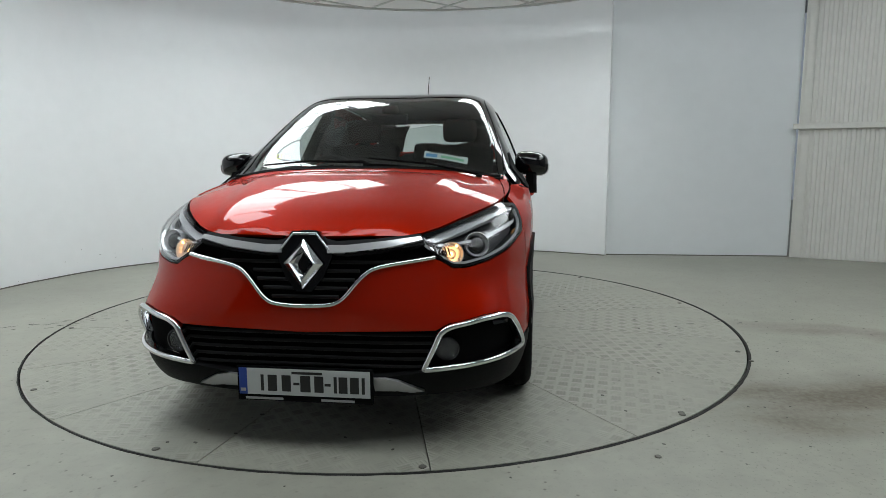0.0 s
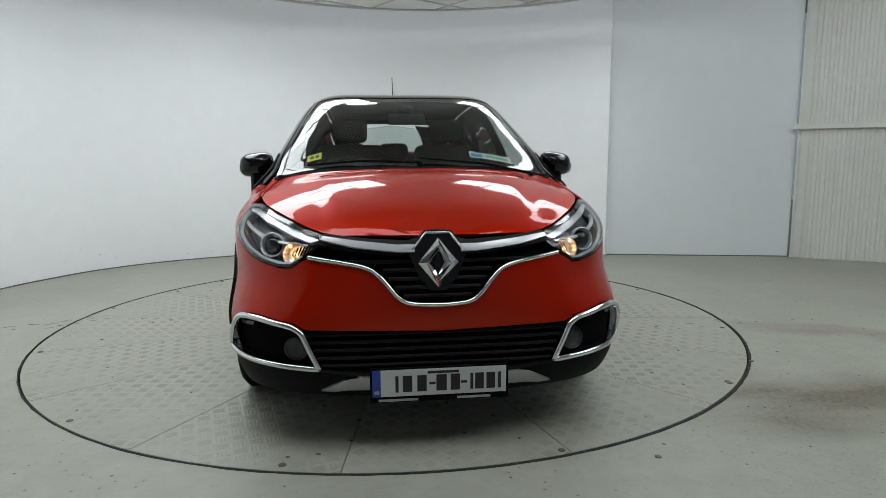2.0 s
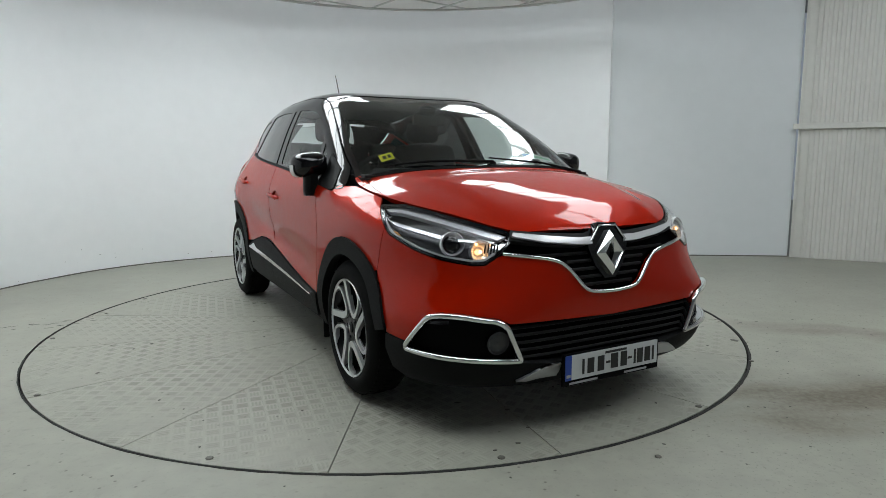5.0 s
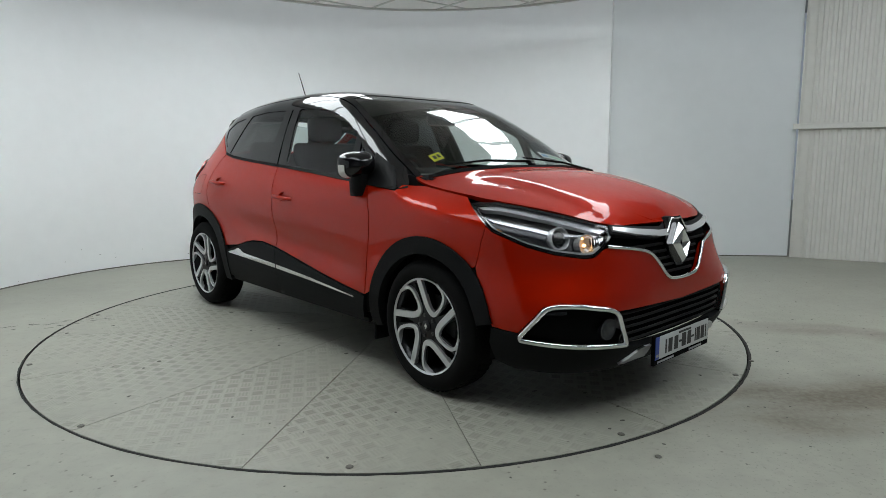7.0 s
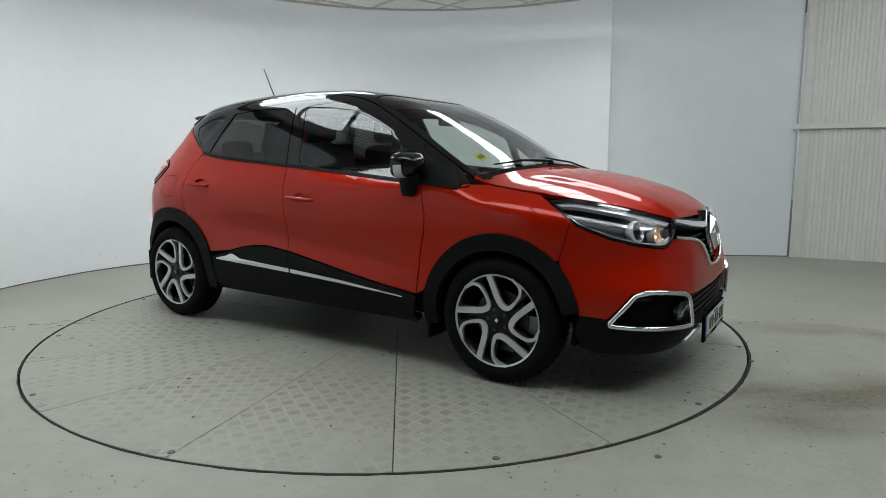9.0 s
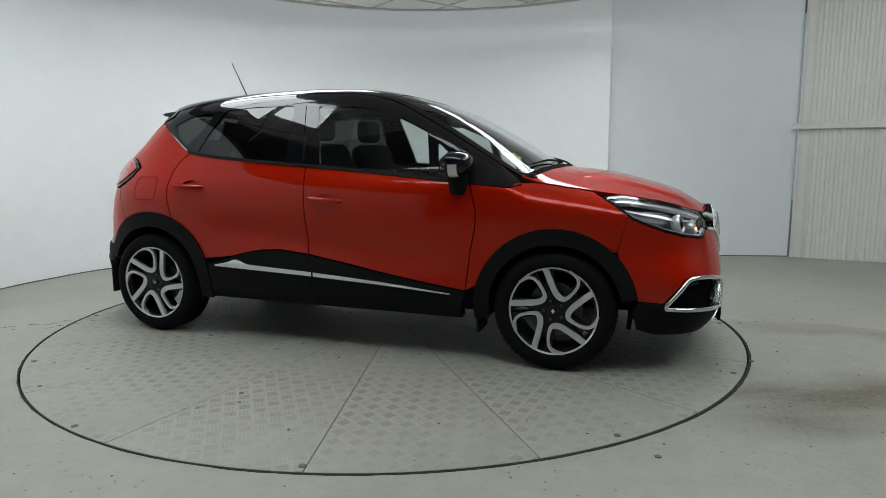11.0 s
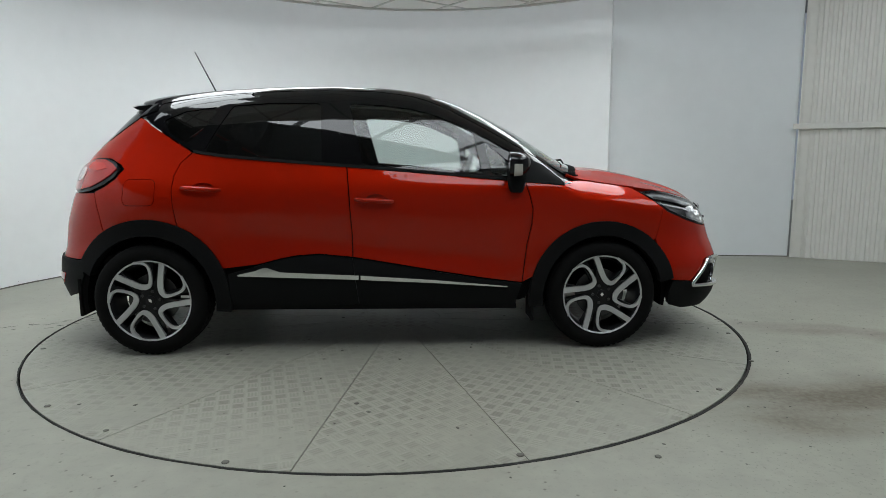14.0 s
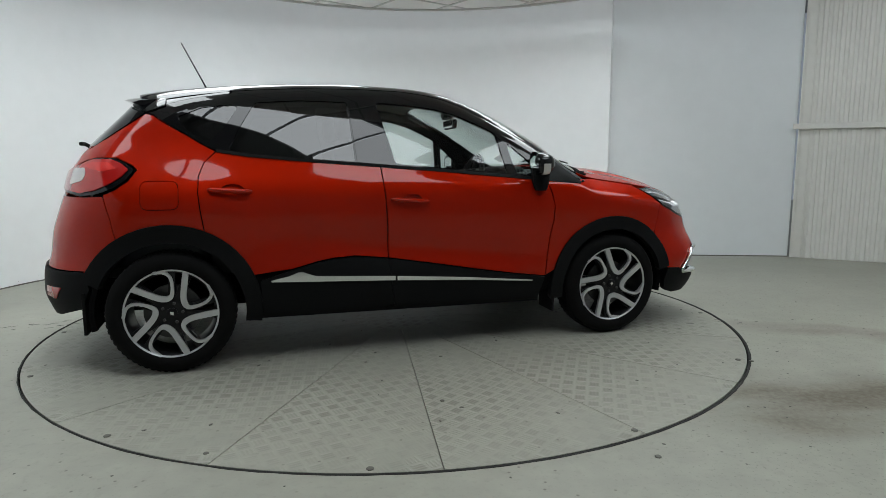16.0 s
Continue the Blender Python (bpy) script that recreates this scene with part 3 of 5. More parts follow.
def skin(s, z):
    """The wrap-round surface: s runs along the right side (s = x there), round the nose to the left side."""
    side = -1.0
    if s > S_F:
        s, side = 2 * S_F - s, 1.0
    if s < S_R:
        s, side = 2 * S_R - s, 1.0
    if s > XF:
        t, w = (s - XF) / LEN_F, smooth01((0.68 - z) / 0.22)
        px = (1 - w) * np.interp(t, RUN, FX) + w * np.interp(t, RUN, LX)
        py = (1 - w) * np.interp(t, RUN, FY) + w * np.interp(t, RUN, LY)
        x = XF + float(px) * (NOSE(z) - XF)
        y = float(py) * halfwidth(x, z)
    elif s < XR:
        px, py = np.interp(XR - s, ARC_R[0], ARC_R[1]), np.interp(XR - s, ARC_R[0], ARC_R[2])
        x = XR + float(px) * (TAIL(z) - XR)
        y = float(py) * halfwidth(x, z)
    else:
        x, y = s, halfwidth(s, z)
    return Vector((x, side * y, z))


def sx(x, z=0.6):
    """s at which the skin has that x on the right side."""
    if XR <= x <= XF:
        return x
    if x > XF:
        w = smooth01((0.68 - z) / 0.22)
        return XF + LEN_F * float(np.interp((x - XF) / (NOSE(z) - XF), (1 - w) * FX + w * LX, RUN))
    return XR - float(np.interp((x - XR) / (TAIL(z) - XR), ARC_R[1], ARC_R[0]))


def sy(y, z=0.6):
    """s at which the nose has that y (right is negative)."""
    w = smooth01((0.68 - z) / 0.22)
    s = XF + LEN_F * float(np.interp(-abs(y) / HALF(z), -((1 - w) * FY + w * LY), RUN))
    return s if y <= 0 else 2 * S_F - s


def dome(x):
    """How square the cross-section of bonnet, screen and roof is."""
    return 2.7 + 2.4 * smooth01((1.15 - x) / 0.4) + 3.2 * smooth01((0.80 - x) / 0.6)


def crown(x, y):
    """The raised middle of the bonnet, between two soft creases that draw together towards the nose."""
    if x < 1.2:
        return 0.0
    c = 0.40 + 0.15 * (2.05 - x)
    return 0.013 * smooth01((c + 0.05 - abs(y)) / 0.10) * smooth01((x - 1.24) / 0.22) * smooth01((2.07 - x) / 0.16)


def lid(x, y):
    """Bonnet, windscreen and roof: height over plan."""
    e = EDGE(x)
    ye = -skin(sx(x, e), e).y
    k = dome(x)
    u = min(1.2, abs(y) / max(ye, 1e-4))
    return Vector((x, y, e + (CREST(x) - e) * (1 - u ** k) + crown(x, y)))


def lid_u(x, u):
    """The same, with u from -1 (right edge) to 1 (left edge)."""
    e = EDGE(x)
    ye = -skin(sx(x, e), e).y
    return Vector((x, u * ye, e + (CREST(x) - e) * (1 - abs(u) ** dome(x)) + crown(x, u * ye)))


def inside(p, poly):
    x, y = p
    hit, j = False, len(poly) - 1
    for i in range(len(poly)):
        (xi, yi), (xj, yj) = poly[i], poly[j]
        if (yi > y) != (yj > y) and x < (xj - xi) * (y - yi) / (yj - yi) + xi:
            hit = not hit
        j = i
    return hit


def resample(poly, step):
    out = []
    for i, p in enumerate(poly):
        q = poly[(i + 1) % len(poly)]
        n = max(1, int(math.ceil(math.hypot(q[0] - p[0], q[1] - p[1]) / step)))
        out += [(p[0] + (q[0] - p[0]) * j / n, p[1] + (q[1] - p[1]) * j / n) for j in range(n)]
    return out


def normal_of(surf, a, b):
    h = 0.022
    du, dv = surf(a + h, b) - surf(a - h, b), surf(a, b + h) - surf(a, b - h)
    n = du.cross(dv)
    return n.normalized() if n.length > 1e-12 else Vector((0, 0, 1))


def sheet(name, poly, mat, parent, surf=skin, off=0.0, thick=0.012, step=0.035, holes=(), label="", flip=False, mirror=False):
    """A body panel: the outline, in the surface's own coordinates, laid on the surface with turned-in edges."""
    from mathutils import geometry
    rings = [resample(poly, step)] + [resample(h, step) for h in holes]
    pts, edges = [], []
    for r in rings:
        k = len(pts)
        pts += r
        edges += [(k + i, k + (i + 1) % len(r)) for i in range(len(r))]
    a0, a1 = min(p[0] for p in rings[0]), max(p[0] for p in rings[0])
    b0, b1 = min(p[1] for p in rings[0]), max(p[1] for p in rings[0])
    seg = [(np.array(r), np.roll(np.array(r), -1, 0)) for r in rings]

    def clear(p):
        for s0, s1 in seg:
            d = s1 - s0
            t = np.clip(((np.array(p) - s0) * d).sum(1) / np.maximum((d * d).sum(1), 1e-12), 0, 1)
            if np.min(np.hypot(*(s0 + d * t[:, None] - p).T)) < step * 0.45:
                return False
        return True

    u = a0 + step / 2
    row = 0
    while u < a1:
        v = b0 + step / 2 * (1 + row % 2)
        while v < b1:
            if inside((u, v), rings[0]) and not any(inside((u, v), h) for h in rings[1:]) and clear((u, v)):
                pts.append((u, v))
            v += step
        u += step * 0.9
        row += 1
    cv, ce, cf, _, _, _ = geometry.delaunay_2d_cdt([Vector(p) for p in pts], edges, [], 0, 1e-7)
    cv = [(float(v.x), float(v.y)) for v in cv]
    tris = []
    for f in cf:
        c = (sum(cv[i][0] for i in f) / 3, sum(cv[i][1] for i in f) / 3)
        if inside(c, rings[0]) and not any(inside(c, h) for h in rings[1:]):
            tris.append(f)
    nrm = [normal_of(surf, *p) for p in cv]
    sgn = -1.0 if flip else 1.0
    verts = [surf(*p) + n * sgn * off for p, n in zip(cv, nrm)]
    norms = [n * sgn for n in nrm]
    faces = []
    for f in tris:
        a, b, c = (verts[i] for i in f)
        q = (b - a).cross(c - a)
        faces.append(tuple(f) if q.dot(norms[f[0]]) > 0 else tuple(reversed(f)))
    if thick > 0:
        count = {}
        for f in faces:
            for i in range(3):
                e = (f[i], f[(i + 1) % 3])
                count[e] = count.get(e, 0) + 1
        rim = [e for e in count if (e[1], e[0]) not in count]
        made = {}

        def low(i, deep):
            if (i, deep) not in made:
                made[(i, deep)] = len(verts)
                verts.append(verts[i] - norms[i] * (thick if deep else 0.0))
                norms.append(None)
            return made[(i, deep)]

        for a, b in rim:
            faces.append((low(b, 0), low(a, 0), low(a, 1), low(b, 1)))
    if mirror:
        verts = [Vector((v.x, -v.y, v.z)) for v in verts]
        norms = [None if n is None else Vector((n.x, -n.y, n.z)) for n in norms]
        faces = [tuple(reversed(f)) for f in faces]
    me = bpy.data.meshes.new(name)
    me.from_pydata([tuple(v) for v in verts], [], faces)
    me.materials.append(mat)
    me.polygons.foreach_set("use_smooth", [True] * len(me.polygons))
    me.update()
    vn = [tuple(n) if n is not None else (0, 0, 0) for n in norms]
    me.normals_split_custom_set_from_vertices(vn)
    ob = new(name, me)
    ob.parent = parent
    if label:
        tagged(ob, label)
    return ob


def both(name, poly, mat, parent, **kw):
    """The panel on the right and its mirror on the left."""
    a = sheet(name, poly, mat, parent, **kw)
    b = sheet(name, poly, mat, parent, mirror=True, **kw)
    return a, b


def inset(poly, d):
    """The outline moved inwards by d."""
    n = len(poly)
    area = sum(poly[i][0] * poly[(i + 1) % n][1] - poly[(i + 1) % n][0] * poly[i][1] for i in range(n))
    sg = 1 if area > 0 else -1
    out = []
    for i in range(n):
        p, q, r = Vector(poly[i - 1]), Vector(poly[i]), Vector(poly[(i + 1) % n])
        e1, e2 = (q - p).normalized(), (r - q).normalized()
        n1, n2 = Vector((-e1.y, e1.x)) * sg, Vector((-e2.y, e2.x)) * sg
        m = n1 + n2
        m = m / max(0.35, m.length_squared / 2) if m.length > 1e-6 else n1
        out.append((q.x + m.x * d, q.y + m.y * d))
    return out


def rounded(poly, r, n=4):
    """The outline with rounded corners."""
    out = []
    k = len(poly)
    for i in range(k):
        p, q, s = Vector(poly[i - 1]), Vector(poly[i]), Vector(poly[(i + 1) % k])
        a, b = p - q, s - q
        d = min(r, a.length * 0.45, b.length * 0.45)
        A, B = q + a.normalized() * d, q + b.normalized() * d
        for j in range(n + 1):
            t = j / n
            v = A * (1 - t) ** 2 + q * 2 * t * (1 - t) + B * t * t
            out.append((v.x, v.y))
    return out


def arch(cx, cz, r, a0, a1, n=16, squash=1.0):
    """Points along a wheel arch in x and z."""
    return [(cx + r * math.cos(radians(a0 + (a1 - a0) * i / n)), cz + squash * r * math.sin(radians(a0 + (a1 - a0) * i / n))) for i in range(n + 1)]


def on_side(pts):
    return [(sx(x, z), z) for x, z in pts]


def on_nose(pts):
    return [(sy(y, z), z) for y, z in pts]


CAR = new("car")
tagged(CAR, "orange-red compact crossover car with black roof on the turntable", "car")
WB, WR = 1.303, 0.322
LAMP_LOW = [(1.525, 0.918), (1.60, 0.875), (1.69, 0.808), (1.83, 0.751), (1.928, 0.721)]      # lower edge of the headlamp

SILL_LINE = [(-1.047, 1.160), (-0.882, 1.133), (-0.577, 1.105), (-0.18, 1.075), (0.215, 1.042), (0.544, 1.012), (0.812, 0.988), (1.068, 0.968)]
RAIL_LINE = [(-1.38, 1.372), (-1.221, 1.412), (-0.907, 1.447), (-0.653, 1.458), (-0.337, 1.460), (-0.183, 1.456), (0.065, 1.442), (0.25, 1.412), (0.333, 1.385), (0.504, 1.305), (0.642, 1.228), (0.818, 1.118), (0.95, 1.045), (1.068, 0.984)]
CLAD_TOP = [(-0.853, 0.476), (-0.683, 0.525), (-0.55, 0.558), (-0.464, 0.573), (-0.338, 0.580), (-0.149, 0.560), (0.107, 0.517), (0.369, 0.470), (0.6, 0.432), (0.826, 0.402)]
ARCH_F = arch(WB, 0.325, 0.425, 172, 10, 22)      # rear foot to front foot
ARCH_R = arch(-WB, 0.330, 0.448, 160, 16, 22)


def oval(x, z, a, b):
    return [(x + a * math.cos(2 * math.pi * i / 24), z + b * math.sin(2 * math.pi * i / 24)) for i in range(24)]


CUPS = [oval(-0.010, 0.889, 0.058, 0.030), oval(-0.975, 0.960, 0.058, 0.030)]


def lerp_line(line, x):
    xs, zs = zip(*line)
    return float(np.interp(x, xs, zs))


def body_sides():
    g = 0.0032
    # doors
    front_door = [(-0.176, lerp_line(SILL_LINE, -0.176)), (-0.163, 0.936), (-0.150, 0.70), (-0.149, 0.56)] + [p for p in CLAD_TOP if p[0] > -0.149] + [(0.853, 0.629), (0.878, 0.74), (0.884, 0.83), (0.865, 0.91), (0.840, lerp_line(SILL_LINE, 0.84))] + [p for p in reversed(SILL_LINE) if -0.17 < p[0] < 0.82]
    both("front_door", inset(on_side(front_door), g), PAINT, CAR, holes=[CUPS[0]], thick=0.02)
    rear_arch = [p for p in reversed(ARCH_R) if p[0] > -1.118 and p[1] > 0.47]
    rear_door = [(-1.05, 1.158), (-1.110, 1.10), (-1.138, 1.03), (-1.143, 0.945), (-1.135, 0.86), (-1.120, 0.745)] + list(reversed(rear_arch)) + [p for p in CLAD_TOP if -0.85 < p[0] < -0.149] + [(-0.149, 0.56), (-0.150, 0.70), (-0.163, 0.936), (-0.176, lerp_line(SILL_LINE, -0.176))] + [p for p in reversed(SILL_LINE) if -1.04 < p[0] < -0.18]
    both("rear_door", inset(on_side(rear_door), g), PAINT, CAR, holes=[CUPS[1]], thick=0.02)
    # rear quarter with its pillar
    qarch = [p for p in reversed(ARCH_R) if p[0] <= -1.118 and p[1] > 0.5]
    quarter = [(-1.05, 1.160), (-1.110, 1.10), (-1.138, 1.03), (-1.143, 0.945), (-1.135, 0.86), (-1.120, 0.745)] + qarch + [(-1.548, 0.712), (-1.568, 0.82), (-1.600, 0.940), (-1.535, 0.969), (-1.478, 1.010), (-1.436, 1.064), (-1.460, 1.088), (-1.54, 1.126), (-1.64, 1.127), (-1.70, 1.115), (-1.755, 1.095), (-1.752, 1.165), (-1.70, 1.178), (-1.60, 1.235), (-1.40, 1.365), (-1.36, 1.352), (-1.2, 1.250)]
    flap = rounded([(-1.42, 1.01), (-1.235, 1.01), (-1.235, 0.862), (-1.42, 0.862)], 0.04, 5)
    sheet("rear_quarter", inset(on_side(quarter), g), PAINT, CAR, holes=[on_side(flap)])
    sheet("rear_quarter", inset(on_side(quarter), g), PAINT, CAR, mirror=True)
    # rear bumper corner and hatch below the glass
    rb = [p for p in reversed(ARCH_R) if p[0] < -1.548 and p[1] > 0.475]
    sR = S_R
    bump = on_side([(-1.548, 0.712), (-1.568, 0.82), (-1.600, 0.934), (-1.70, 0.929)]) + [(sR + 0.55, 0.93), (sR, 0.93), (sR, 0.56), (sR + 0.45, 0.555)] + on_side([(-1.86, 0.55), (-1.72, 0.55)]) + on_side(list(reversed(rb)))
    both("rear_bumper", inset(bump, 0.002), PAINT, CAR)
    hatch = [(sR, 0.935), (sR + 0.57, 0.935), (sR + 0.58, 1.10), (sR + 0.57, 1.155), (sR + 0.51, 1.188), (sR, 1.20)]
    both("tailgate", hatch, PAINT, CAR, off=-0.003)
    both("rear_window", [(sR, 1.205), (sR + 0.42, 1.195), (sR + 0.36, 1.40), (sR, 1.43)], GLASS, CAR, off=0.002)
    both("rear_pillar", [(sR + 0.415, 1.197), (sR + 0.50, 1.19)] + on_side([(-1.68, 1.19), (-1.605, 1.238), (-1.41, 1.367), (-1.44, 1.40)]) + [(sR + 0.36, 1.425)], BLACK_GLOSS, CAR, off=0.001)
    lowb = on_side([(-1.70, 0.545), (-1.86, 0.545)]) + [(sR + 0.45, 0.550), (sR, 0.555), (sR, 0.28), (sR + 0.45, 0.29)] + on_side([(-1.86, 0.31), (-1.72, 0.36), (-1.69, 0.46)])
    both("rear_valance", lowb, PLASTIC, CAR, off=0.010, thick=0.03)
    both("rear_reflector", on_side([(-1.84, 0.46), (-1.93, 0.46), (-1.93, 0.41), (-1.87, 0.40)]), RED_LENS, CAR, off=0.014)
    # front wing
    farch = [p for p in ARCH_F if p[1] > 0.385 and p[0] < 1.66]
    wing = [(0.826, 0.402), (0.853, 0.629), (0.878, 0.74), (0.884, 0.83), (0.865, 0.91), (0.840, lerp_line(SILL_LINE, 0.84)), (1.068, 0.964), (1.08, 0.99), (1.2, 0.987), (1.35, 0.965), (1.48, 0.945), (1.52, 0.922), (1.60, 0.872), (1.66, 0.828), (1.645, 0.76), (1.618, 0.645)]
    foot = [p for p in farch if p[1] > 0.4 and p[0] < 1.61]
    both("front_wing", inset(on_side(wing + list(reversed(foot))), g), PAINT, CAR)
    # lower doors and sills in dark plastic
    clad_f = [(-0.149, 0.556)] + [(x, z - 0.004) for x, z in CLAD_TOP if x > -0.149] + [(0.80, 0.31), (0.79, 0.268), (-0.118, 0.284)]
    both("door_cladding", inset(clad_f, 0.0015), PLASTIC, CAR, off=0.007, thick=0.02)
    clad_r = [(-0.149, 0.556)] + [(x, z - 0.004) for x, z in reversed(CLAD_TOP) if x < -0.149] + [(-0.845, 0.29), (-0.118, 0.284)]
    both("door_cladding", inset(clad_r, 0.0015), PLASTIC, CAR, off=0.007, thick=0.02)
    both("sill", [(-0.86, 0.285), (0.80, 0.262), (0.80, 0.236), (-0.86, 0.252)], PLASTIC, CAR, off=-0.012, thick=0.05)
    strip_f = [(-0.105, 0.457), (-0.105, 0.433), (0.3, 0.411), (0.735, 0.380), (0.742, 0.386), (0.3, 0.428)]
    both("side_strip", strip_f, CHROME, CAR, off=0.016, thick=0.014, step=0.05)
    strip_r = [(-0.116, 0.458), (-0.116, 0.434), (-0.5, 0.450), (-0.795, 0.462), (-0.80, 0.470), (-0.70, 0.490), (-0.655, 0.507), (-0.63, 0.507), (-0.56, 0.482), (-0.4, 0.473)]
    both("side_strip", strip_r, CHROME, CAR, off=0.016, thick=0.014, step=0.05)
    # arch flares
    for nm, cx, out, r_in, a0, a1, cz in (("front_arch_trim", WB, 0.432, 0.352, 184, 6, 0.325), ("rear_arch_trim", -WB, 0.457, 0.372, 184, -4, 0.330)):
        if cx > 0:
            a0, a1 = 190, 12
        else:
            a0, a1 = 158, -10
        o = arch(cx, cz, out, a0, a1, 26)
        i = arch(cx, 0.322, r_in, a1, a0, 26)
        both(nm, on_side(o + i), PLASTIC, CAR, off=0.012, thick=0.045, step=0.03)
    # mud flaps
    for x0, x1, z0, z1 in ((-1.735, -1.672, 0.22, 0.44), (0.885, 0.945, 0.17, 0.36)):
        for sd in (-1, 1):
            bm = bmesh.new()
            y0, y1 = (0.60, 0.785) if x0 < 0 else (0.66, 0.85)
            box(bm, (min(x0, x1), y0 if sd > 0 else -y1, z0), (max(x0, x1) - 0.045, y1 if sd > 0 else -y0, z1), 0.004)
            part("mud_flap", bm, RUBBER, CAR)
    # fuel flap, tail lamps
    sheet("fuel_flap", inset(on_side(flap), 0.004), PAINT, CAR, off=0.0, thick=0.012)
    back = [(S_R + 0.50, 1.06), (S_R + 0.50, 0.96)]
    lampo = on_side([(-1.446, 1.064), (-1.500, 1.104), (-1.56, 1.124), (-1.66, 1.123), (-1.735, 1.09)]) + back + on_side([(-1.71, 0.930), (-1.62, 0.944), (-1.54, 0.975), (-1.484, 1.014)])
    lampo = rounded(lampo, 0.014, 3)
    red = on_side([(-1.472, 1.064), (-1.512, 1.095), (-1.565, 1.115), (-1.66, 1.115), (-1.735, 1.083)]) + [(S_R + 0.51, 1.055), (S_R + 0.51, 0.968)] + on_side([(-1.71, 0.945), (-1.63, 0.962), (-1.56, 0.992), (-1.505, 1.028)])
    red = rounded(red, 0.012, 3)
    for a in both("tail_lamp", lampo, BLACK_GLOSS, CAR, off=0.006, thick=0.02, label="red tail lamp with black surround", step=0.016):
        m = a.data.vertices[0].co.y > 0
        sheet("lens", red, RED_LENS, a, off=0.012, thick=0.006, mirror=m, step=0.02)
        glow = rounded(on_side([(-1.53, 1.065), (-1.575, 1.098), (-1.66, 1.100), (-1.70, 1.078), (-1.66, 1.062), (-1.60, 1.050)]), 0.01, 3)
        sheet("reflector", glow, RED_CORE, a, off=0.0145, thick=0.003, mirror=m, step=0.02)
        clear = rounded(on_side([(-1.755, 1.068), (-1.690, 1.070), (-1.685, 1.035), (-1.70, 1.005), (-1.775, 0.985)]), 0.012, 3)
        sheet("reversing_lens", clear, CLEAR_LENS, a, off=0.0145, thick=0.004, mirror=m, step=0.02)
    # handles
    for hx, hz in ((-0.02, 0.885), (-0.985, 0.955)):
        for sd in (-1, 1):
            y = skin(hx, hz).y
            bm = bmesh.new()
            pts = spline([(hx - 0.105, y + 0.004, hz + 0.006), (hx - 0.085, y - 0.017, hz + 0.005), (hx, y - 0.023, hz), (hx + 0.085, y - 0.017, hz - 0.006), (hx + 0.105, y + 0.006, hz - 0.007)], 6)
            tube(bm, pts, [0.009 + 0.004 * math.sin(math.pi * i / (len(pts) - 1)) for i in range(len(pts))], 8)
            bmesh.ops.transform(bm, matrix=Matrix.Diagonal((1, -sd, 1, 1)), verts=bm.verts)
            part("door_handle", bm, PAINT, CAR, smooth=60)
    for cup in CUPS:
        both("handle_recess", inset(cup, -0.003), PAINT, CAR, off=-0.014, thick=0, step=0.02)


